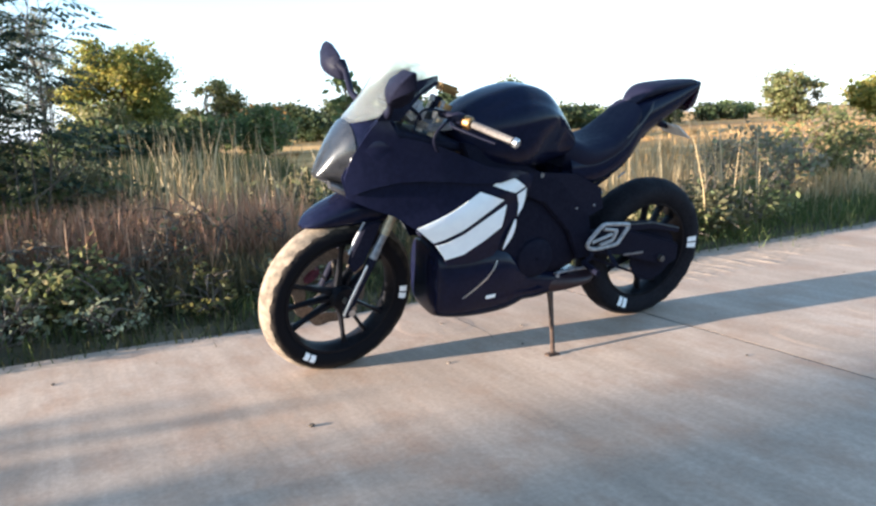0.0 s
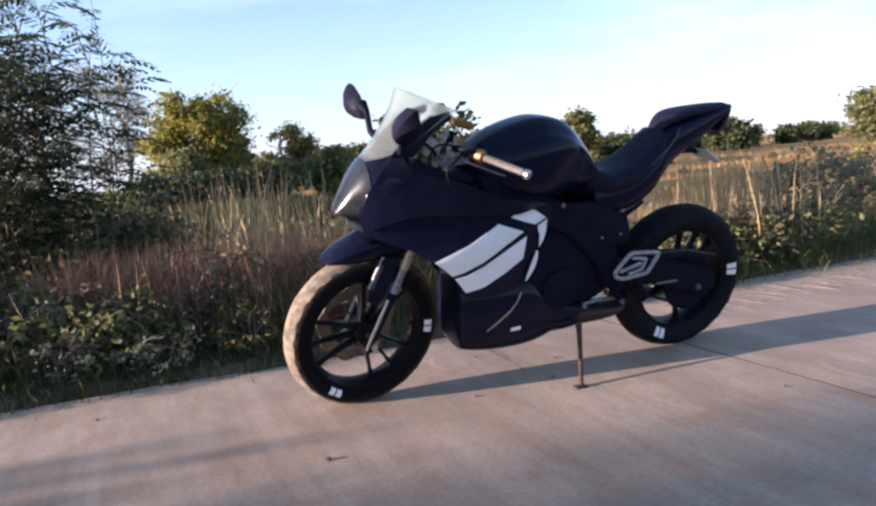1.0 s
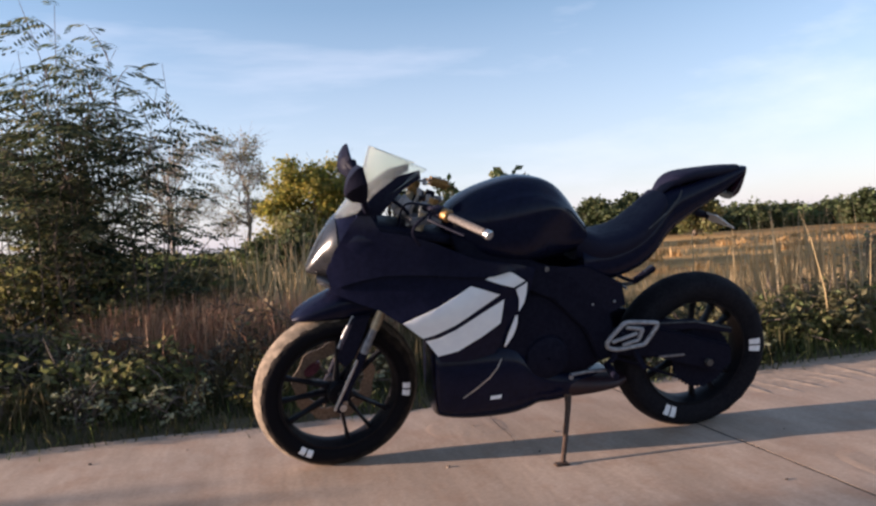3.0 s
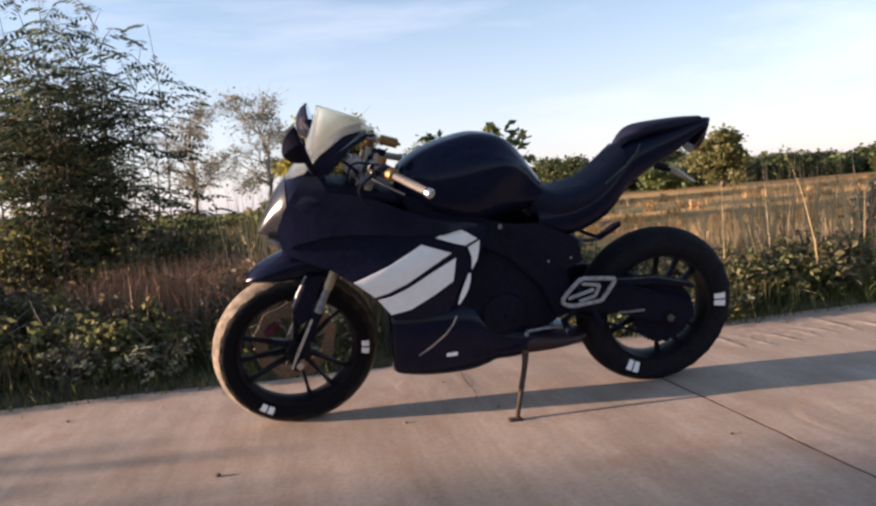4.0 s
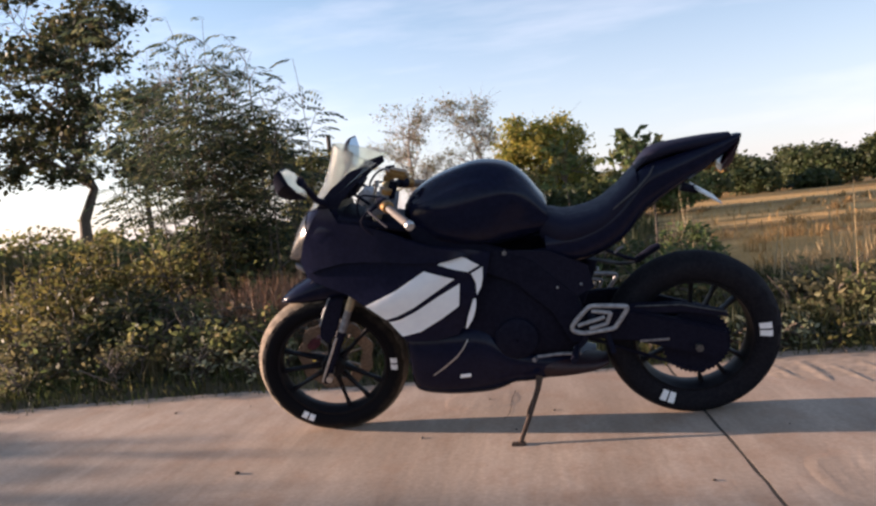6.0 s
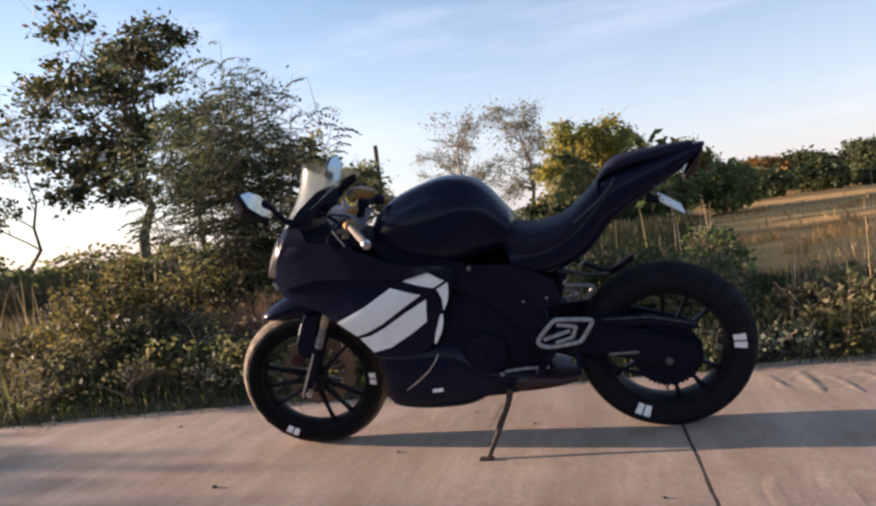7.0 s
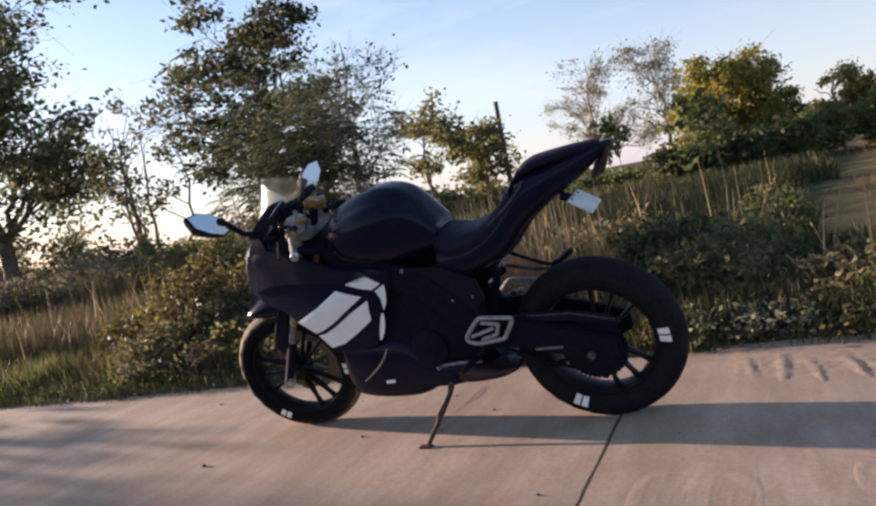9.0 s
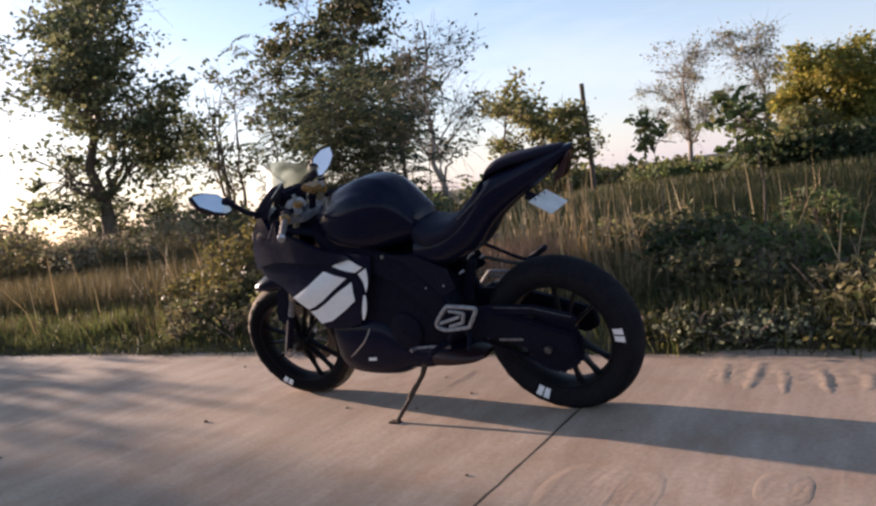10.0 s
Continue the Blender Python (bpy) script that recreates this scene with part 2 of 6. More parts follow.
def land():
    m, n, l, b = nodes_of("soil_and_stubble")
    tc = n.new("ShaderNodeTexCoord")
    xyz = n.new("ShaderNodeSeparateXYZ")
    l.new(tc.outputs["Object"], xyz.inputs[0])
    n1, n2 = noise_at(n, l, 2.2, 6), noise_at(n, l, 24, 6)
    rows = noise_at(n, l, 1.0, 5, 0.55, (0.05, 0.55, 1.0))
    soil = ramp(n, l, n1.outputs["Fac"], [(0.3, (0.060, 0.050, 0.030)), (0.7, (0.145, 0.115, 0.068))]).outputs[0]
    straw = ramp(n, l, rows.outputs["Fac"], [(0.36, (0.20, 0.108, 0.038)), (0.50, (0.46, 0.255, 0.084)), (0.64, (0.62, 0.375, 0.140))]).outputs[0]
    straw = mixed(n, l, 0.4, straw, ramp(n, l, n2.outputs["Fac"], [(0.3, (0.6, 0.6, 0.6)), (0.7, (1.2, 1.2, 1.2))]).outputs[0], "MULTIPLY")
    far = n.new("ShaderNodeMapRange")
    far.inputs[1].default_value, far.inputs[2].default_value = 2.6, 4.6
    l.new(xyz.outputs[1], far.inputs[0])
    # rough grass margin; its dark tone also holds the tree row's shade
    shaded_rough_grass = ramp(n, l, n1.outputs["Fac"], [(0.3, (0.035, 0.038, 0.016)), (0.7, (0.075, 0.070, 0.032))]).outputs[0]
    shaded_rough_grass = mixed(n, l, 0.5, shaded_rough_grass, ramp(n, l, n2.outputs["Fac"], [(0.3, (0.6, 0.6, 0.6)), (0.7, (1.25, 1.25, 1.2))]).outputs[0], "MULTIPLY")
    lean, wav, edge = n.new("ShaderNodeMath"), n.new("ShaderNodeMath"), n.new("ShaderNodeMapRange")
    lean.operation = wav.operation = "MULTIPLY_ADD"
    lean.inputs[1].default_value, wav.inputs[1].default_value = -0.13, 1.6
    l.new(xyz.outputs[1], lean.inputs[0])
    l.new(xyz.outputs[0], lean.inputs[2])
    l.new(n1.outputs["Fac"], wav.inputs[0])
    l.new(lean.outputs[0], wav.inputs[2])
    edge.inputs[1].default_value, edge.inputs[2].default_value = 1.55, 2.35
    l.new(wav.outputs[0], edge.inputs[0])
    field = mixed(n, l, edge.outputs[0], shaded_rough_grass, straw)
    l.new(mixed(n, l, far.outputs[0], soil, field), b.inputs["Base Color"])
    b.inputs["Roughness"].default_value, b.inputs["Specular IOR Level"].default_value = 0.95, 0.15
    bump(n, l, n2.outputs["Fac"], 0.6, 0.03, b)
    return m


CONCRETE, LAND = concrete(), land()
SAND = surface("pale_sand", (0.31, 0.232, 0.170), (0.42, 0.315, 0.235), 0.95, 0.0, 22, bumps=0.3, depth=0.006, gloss=0.2)
CRACK = surface("joint_filler", (0.025, 0.018, 0.013), (0.06, 0.045, 0.032), 0.95, 0.0, 50, bumps=0.3)
BARK = surface("bark", (0.07, 0.052, 0.038), (0.17, 0.13, 0.10), 0.9, 0.0, 40, bumps=0.7, depth=0.01)
PALE_BARK = surface("pale_bark", (0.20, 0.17, 0.145), (0.34, 0.29, 0.25), 0.9, 0.0, 40, bumps=0.6, depth=0.008)
L_DARK = leafy("leaves_dark_green", [(0.07, 0.092, 0.036), (0.118, 0.158, 0.056), (0.175, 0.225, 0.078), (0.205, 0.18, 0.085)], 0.5)
L_FEATHER = leafy("leaves_feathery", [(0.026, 0.042, 0.034), (0.050, 0.078, 0.050), (0.105, 0.135, 0.070), (0.270, 0.260, 0.130)], 0.50)
L_DEEP = leafy("leaves_deep_green", [(0.030, 0.042, 0.018), (0.055, 0.075, 0.030), (0.085, 0.110, 0.042), (0.120, 0.115, 0.052)], 0.42)
L_TREE = leafy("leaves_tree_mixed", [(0.030, 0.036, 0.020), (0.055, 0.065, 0.030), (0.090, 0.100, 0.040), (0.150, 0.115, 0.060)], 0.42)
L_LIGHT = leafy("leaves_light_tree", [(0.054, 0.066, 0.040), (0.098, 0.118, 0.060), (0.160, 0.180, 0.085), (0.240, 0.230, 0.125)], 0.50)
G_DARK = leafy("grass_dark_green", [(0.026, 0.035, 0.013), (0.046, 0.056, 0.020), (0.076, 0.080, 0.030), (0.110, 0.090, 0.042)], 0.4)
L_OLIVE = leafy("leaves_olive", [(0.085, 0.098, 0.040), (0.155, 0.168, 0.060), (0.250, 0.240, 0.090), (0.240, 0.190, 0.095)], 0.5)
L_YELLOW = leafy("leaves_yellow_green", [(0.100, 0.125, 0.032), (0.205, 0.215, 0.046), (0.335, 0.292, 0.060), (0.420, 0.315, 0.080)], 0.5)
L_ORANGE = leafy("leaves_orange", [(0.200, 0.105, 0.036), (0.320, 0.160, 0.046), (0.150, 0.120, 0.044)], 0.4)
L_PALE = leafy("leaves_pale_dry", [(0.188, 0.178, 0.112), (0.319, 0.263, 0.188), (0.168, 0.207, 0.095)], 0.45)
G_GREEN = leafy("grass_green", [(0.05, 0.074, 0.022), (0.088, 0.118, 0.032), (0.14, 0.158, 0.048), (0.205, 0.175, 0.075)], 0.45)
G_DRY = leafy("grass_dry", [(0.286, 0.186, 0.086), (0.458, 0.315, 0.157), (0.601, 0.443, 0.243), (0.229, 0.172, 0.072)], 0.3)
G_RED = leafy("grass_reddish", [(0.310, 0.150, 0.086), (0.500, 0.255, 0.155), (0.640, 0.390, 0.245), (0.170, 0.120, 0.055)], 0.42)
G_REED = leafy("reed_straw", [(0.350, 0.237, 0.113), (0.474, 0.340, 0.175), (0.566, 0.433, 0.258)], 0.25)
L_BROWN = leafy("leaves_brown_green", [(0.085, 0.080, 0.046), (0.145, 0.130, 0.062), (0.215, 0.180, 0.090), (0.125, 0.160, 0.055)], 0.45)
L_MUSTARD = leafy("leaves_mustard", [(0.070, 0.076, 0.026), (0.130, 0.122, 0.038), (0.215, 0.176, 0.055), (0.095, 0.080, 0.036)], 0.42)
L_RUSTY = leafy("leaves_rusty_dry", [(0.180, 0.112, 0.060), (0.300, 0.200, 0.110), (0.420, 0.320, 0.190), (0.120, 0.105, 0.048)], 0.4)
G_GOLD = leafy("stubble_gold", [(0.300, 0.170, 0.066), (0.460, 0.275, 0.105), (0.580, 0.375, 0.165)], 0.3)
G_BROWN = leafy("grass_olive_brown", [(0.076, 0.062, 0.028), (0.122, 0.096, 0.044), (0.190, 0.146, 0.074), (0.060, 0.068, 0.026)], 0.35)
W_WHITE = leafy("weed_pale", [(0.150, 0.160, 0.085), (0.330, 0.340, 0.220), (0.085, 0.098, 0.038)], 0.35)


# ---- building helpers ----
def sharpen(bm, angle=38):
    bmesh.ops.recalc_face_normals(bm, faces=bm.faces)
    for f in bm.faces:
        f.smooth = True
    for e in bm.edges:
        if len(e.link_faces) == 2 and e.calc_face_angle(0) > radians(angle):
            e.smooth = False


def part(name, bm, material, parent, label="", angle=38):
    sharpen(bm, angle)
    me = bpy.data.meshes.new(name)
    bm.to_mesh(me)
    bm.free()
    me.materials.append(material)
    ob = new(name, me)
    ob.parent = parent
    return tagged(ob, label) if label else ob


def cloud(name, verts, faces, material, parent=None, smooth=False):
    """A mesh from arrays of corners and faces."""
    me = bpy.data.meshes.new(name)
    verts, faces = np.asarray(verts, np.float32), np.asarray(faces, np.int32)
    k = faces.shape[1]
    me.vertices.add(len(verts))
    me.vertices.foreach_set("co", verts.ravel())
    me.loops.add(faces.size)
    me.loops.foreach_set("vertex_index", faces.ravel())
    me.polygons.add(len(faces))
    me.polygons.foreach_set("loop_start", np.arange(0, faces.size, k, dtype=np.int32))
    me.polygons.foreach_set("use_smooth", np.full(len(faces), smooth))
    me.update(calc_edges=True)
    me.validate()
    me.materials.append(material)
    ob = new(name, me)
    ob.parent = parent
    return ob


def empty(name, m, label, category, group="", kind=""):
    ob = new(name)
    ob.empty_display_size = 0.1
    ob.matrix_world = m
    return tagged(ob, label, category, group, kind)


def ring_skin(bm, rings, closed=True, caps=True):
    vs = [[bm.verts.new(p) for p in r] for r in rings]
    n = len(vs[0])
    for a, b in zip(vs, vs[1:]):
        for k in range(n if closed else n - 1):
            bm.faces.new((a[k], a[(k + 1) % n], b[(k + 1) % n], b[k]))
    if caps and closed:
        bm.faces.new(vs[0][::-1])
        bm.faces.new(vs[-1])
    return vs


def smooth_rows(rows, times=3):
    """Catmull-Rom through rows of numbers."""
    rows = np.array(rows, float)
    ext = np.vstack([2 * rows[0] - rows[1], rows, 2 * rows[-1] - rows[-2]])
    out = []
    for i in range(1, len(ext) - 2):
        for t in np.linspace(0, 1, times, endpoint=False):
            p0, p1, p2, p3 = ext[i - 1 : i + 3]
            out.append(0.5 * (2 * p1 + (p2 - p0) * t + (2 * p0 - 5 * p1 + 4 * p2 - p3) * t * t + (3 * p1 - p0 - 3 * p2 + p3) * t**3))
    return np.array(out + [rows[-1]])


def loft(stations, n=28, power=2.6, times=3, y=0.0, bm=None):
    """A body along x through stations of x, lowest z, highest z and half width."""
    bm = bm or bmesh.new()
    rings = []
    for x, zb, zt, w in smooth_rows(stations, times):
        w, h, zm = max(w, 0.004), max((zt - zb) / 2, 0.003), (zt + zb) / 2
        ring = []
        for k in range(n):
            a = 2 * math.pi * k / n
            c, s = math.cos(a), math.sin(a)
            ring.append((x, y + w * math.copysign(abs(c) ** (2 / power), c), zm + h * math.copysign(abs(s) ** (2 / power), s)))
        rings.append(ring)
    ring_skin(bm, rings)
    return bm


def tube(points, radii, n=10, bm=None, caps=True):
    """A round rod through points."""
    bm = bm or bmesh.new()
    pts = [Vector(p) for p in points]
    if not isinstance(radii, (list, tuple)):
        radii = [radii] * len(pts)
    rings, side = [], None
    for i, p in enumerate(pts):
        d = (pts[min(i + 1, len(pts) - 1)] - pts[max(i - 1, 0)]).normalized()
        side = side or (Vector((0, 0, 1)) if abs(d.z) < 0.9 else Vector((1, 0, 0)))
        u = d.cross(side).normalized()
        side = u.cross(d).normalized()
        rings.append([p + radii[i] * (math.cos(2 * math.pi * k / n) * u + math.sin(2 * math.pi * k / n) * side) for k in range(n)])
    ring_skin(bm, rings, caps=caps)
    return bm


def lathe(profile, cx, cz, n=72, bm=None):
    """Turned about the axle: profile of radius and y, closed on itself."""
    bm = bm or bmesh.new()
    rings = [[(cx + r * math.cos(2 * math.pi * k / n), y, cz + r * math.sin(2 * math.pi * k / n)) for r, y in profile] for k in range(n)]
    ring_skin(bm, rings + [rings[0]], closed=True, caps=False)
    bmesh.ops.remove_doubles(bm, verts=bm.verts, dist=1e-5)
    return bm


def slab_outline(outline, y, thick, bm=None, bevel=0.003):
    """A plate with an outline of x and z, and rounded edges."""
    bm = bm or bmesh.new()
    face = bm.faces.new([bm.verts.new((x, y - thick / 2, z)) for x, z in outline])
    r = bmesh.ops.extrude_face_region(bm, geom=[face])
    bmesh.ops.translate(bm, verts=[v for v in r["geom"] if isinstance(v, bmesh.types.BMVert)], vec=(0, thick, 0))
    if bevel:
        bmesh.ops.bevel(bm, geom=list(bm.edges), offset=bevel, segments=2, affect="EDGES", clamp_overlap=True)
    return bm


def draped(outline, depth_at, thick, step=0.03, side=-1):
    """A skin with an outline of x and z that follows depth_at(x, z) on one side of the bike."""
    bm = bmesh.new()
    bm.faces.new([bm.verts.new((x, 0, z)) for x, z in outline])
    xs, zs = [p[0] for p in outline], [p[1] for p in outline]
    for axis, lo, hi in ((0, min(xs), max(xs)), (2, min(zs), max(zs))):
        v = lo + step
        while v < hi - 0.004:
            co, no = [0, 0, 0], [0, 0, 0]
            co[axis], no[axis] = v, 1
            bmesh.ops.bisect_plane(bm, geom=list(bm.verts) + list(bm.edges) + list(bm.faces), plane_co=co, plane_no=no)
            v += step
    bmesh.ops.triangulate(bm, faces=[f for f in bm.faces if len(f.verts) > 4])
    for v in bm.verts:
        v.co.y = side * depth_at(v.co.x, v.co.z)
    r = bmesh.ops.extrude_face_region(bm, geom=list(bm.faces))
    for v in r["geom"]:
        if isinstance(v, bmesh.types.BMVert):
            v.co.y -= side * thick
    return bm


def turned(bm, m):
    bmesh.ops.transform(bm, matrix=m, verts=bm.verts)
    return bm


def box(x0, x1, y0, y1, z0, z1, bevel=0.006, bm=None):
    bm = bm or bmesh.new()
    r = bmesh.ops.create_cube(bm, size=1, matrix=Matrix.Translation(((x0 + x1) / 2, (y0 + y1) / 2, (z0 + z1) / 2)) @ Matrix.Diagonal((x1 - x0, y1 - y0, z1 - z0, 1)))
    if bevel:
        es = {e for v in r["verts"] for e in v.link_edges}
        bmesh.ops.bevel(bm, geom=list(es), offset=bevel, segments=2, affect="EDGES", clamp_overlap=True)
    return bm


# ---- ground and road ----
ROAD_EDGE = 0.66


def ground_height(x, y):
    """Soil level: below the slab under the road, a low uneven verge beyond it."""
    edge = ROAD_EDGE + 0.07 * noise.noise(Vector((x * 0.9, 3.1, 0.0))) + 0.05 * noise.noise(Vector((x * 3.7, 8.2, 0.0)))
    rise = max(0.0, min(1.0, (y - edge + 0.10) / 0.25))
    lumps = 0.035 * noise.noise(Vector((x * 1.3, y * 1.3, 1.0))) + 0.012 * noise.noise(Vector((x * 6, y * 6, 4.0)))
    fade = 1.0 if abs(x) < 30 and y < 30 else 0.3
    return -0.06 + rise * (0.085 + fade * lumps * min(1.0, max(0.0, (y - edge) / 0.6)))


def spread(near, step, far, grow=1.22):
    """Coordinates that are dense to near and widen out to far."""
    out, v, s = [], 0.0, step
    while v < far:
        out.append(v)
        if v > near:
            s *= grow
        v += s
    return out + [far]


gx = sorted({-v for v in spread(6.0, 0.09, 900)} | set(spread(6.0, 0.09, 900)))
gy = sorted({0.35 + v for v in spread(4.0, 0.07, 900)} | {0.35 - v for v in spread(0.1, 0.3, 900, 1.4)})
gverts = [(x, y, ground_height(x, y)) for y in gy for x in gx]
gw = len(gx)
gfaces = [(j * gw + i, j * gw + i + 1, (j + 1) * gw + i + 1, (j + 1) * gw + i) for j in range(len(gy) - 1) for i in range(gw - 1)]
ground = cloud("ground", gverts, gfaces, LAND, smooth=True)
tagged(ground, "dry soil verge and straw-coloured stubble field", "ground", kind="structure")

road = empty("road", Matrix.Identity(4), "pale sandy concrete road of cast slabs with dark joints", "road", kind="structure")
bed = box(-60, 60, -4.17, ROAD_EDGE - 0.05, -0.10, -0.0005, 0)
part("joint_filler", bed, CRACK, road)


def road_slab(x0, x1, y0, y1, seed):
    """One cast slab: ragged edges, slightly rounded, a little sunk or proud."""
    rnd = random.Random(seed)
    nx, ny = 16, 70
    rag = lambda u, j, k: 0.012 * noise.noise(Vector((u * 2.6, j * 7.3, 0))) + 0.006 * noise.noise(Vector((u * 11.0, j * 3.3, 2))) + 0.003 * noise.noise(Vector((u * 23.0, k * 3.3, seed)))  # noqa: E731
    bm = bmesh.new()
    top = []
    for j in range(ny + 1):
        row = []
        for i in range(nx + 1):
            x, y = x0 + (x1 - x0) * i / nx, y0 + (y1 - y0) * j / ny
            if i in (0, nx):
                x += rag(y, seed + (1 if i else 0), i)
            if j == ny:
                y += 4 * rag(x, 3, 2)
            z = 0.0012 * (1 + noise.noise(Vector((x * 1.7, y * 1.7, 5)))) if 0 < i < nx and 0 < j < ny else 0.0
            row.append(bm.verts.new((x, y, z)))
        top.append(row)
    for j in range(ny):
        for i in range(nx):
            bm.faces.new((top[j][i], top[j][i + 1], top[j + 1][i + 1], top[j + 1][i]))
    r = bmesh.ops.extrude_edge_only(bm, edges=[e for e in bm.edges if e.is_boundary])
    bmesh.ops.translate(bm, verts=[v for v in r["geom"] if isinstance(v, bmesh.types.BMVert)], vec=(0, 0, -0.09))
    return bm


JOINT = 0.775
for k in range(-9, 9):
    part("slab", road_slab(JOINT + 4.0 * k + 0.0055, JOINT + 4.0 * (k + 1) - 0.0055, -4.2, ROAD_EDGE, k + 20), CONCRETE, road, angle=60)


# ---- plants ----
def blades(name, rng, xy, height, width, material, lean=0.35, label="", category="grass", base=None):
    """Grass: one tapered, bent blade for each place."""
    n = len(xy)
    h = height * rng.uniform(0.55, 1.15, n) if np.isscalar(height) else height
    w = width * rng.uniform(0.6, 1.3, n)
    yaw, side = rng.uniform(0, 2 * np.pi, n), rng.uniform(0, 2 * np.pi, n)
    bend = np.abs(rng.normal(0, lean, n))
    z0 = np.array([ground_height(x, y) for x, y in xy]) - 0.01 if base is None else base
    d = np.stack([np.cos(yaw), np.sin(yaw)], 1)
    s = np.stack([np.cos(side), np.sin(side)], 1)
    verts = np.zeros((n, 7, 3))
    for i, (f, taper) in enumerate(((0, 1.0), (0.4, 0.85), (0.75, 0.55), (1.0, 0.0))):
        c = np.concatenate([xy + d * (h * bend * f * f)[:, None], (z0 + h * f * (1 - 0.35 * bend.clip(0, 1) * f))[:, None]], 1)
        o = np.concatenate([s * (w * taper / 2)[:, None], np.zeros((n, 1))], 1)
        if i < 3:
            verts[:, 2 * i], verts[:, 2 * i + 1] = c - o, c + o
        else:
            verts[:, 6] = c
    b = (np.arange(n) * 7)[:, None]
    tri = np.concatenate([b + np.array([[0, 1, 3]]), b + np.array([[0, 3, 2]]), b + np.array([[2, 3, 5]]), b + np.array([[2, 5, 4]]), b + np.array([[4, 5, 6]])])
    ob = cloud(name, verts.reshape(-1, 3), tri, material)
    return tagged(ob, label, category, kind="stuff")


def leaf_fan(rng, centres, size, flat=0.5, long=1.8):
    """Diamond leaves at the given places, turned at random; returns corners and faces."""
    n = len(centres)
    a = rng.normal(size=(n, 3))
    a[:, 2] *= flat
    a /= np.linalg.norm(a, axis=1, keepdims=True)
    b = np.cross(a, rng.normal(size=(n, 3)))
    b /= np.linalg.norm(b, axis=1, keepdims=True)
    k = np.cross(a, b)
    s = size * rng.uniform(0.6, 1.35, (n, 1))
    v = np.stack([centres - a * s * long / 2, centres + b * s / 2 + k * s * 0.12, centres + a * s * long / 2, centres - b * s / 2 + k * s * 0.12], 1)
    return v.reshape(-1, 3), np.arange(n * 4).reshape(n, 4)


def branch_path(rng, p0, p1, sag, steps=6):
    p0, p1 = np.array(p0, float), np.array(p1, float)
    t = np.linspace(0, 1, steps)[:, None]
    mid = (p0 + p1) / 2 + rng.normal(0, 0.10, 3) * np.linalg.norm(p1 - p0) + np.array([0, 0, sag])
    return (1 - t) ** 2 * p0 + 2 * t * (1 - t) * mid + t * t * p1


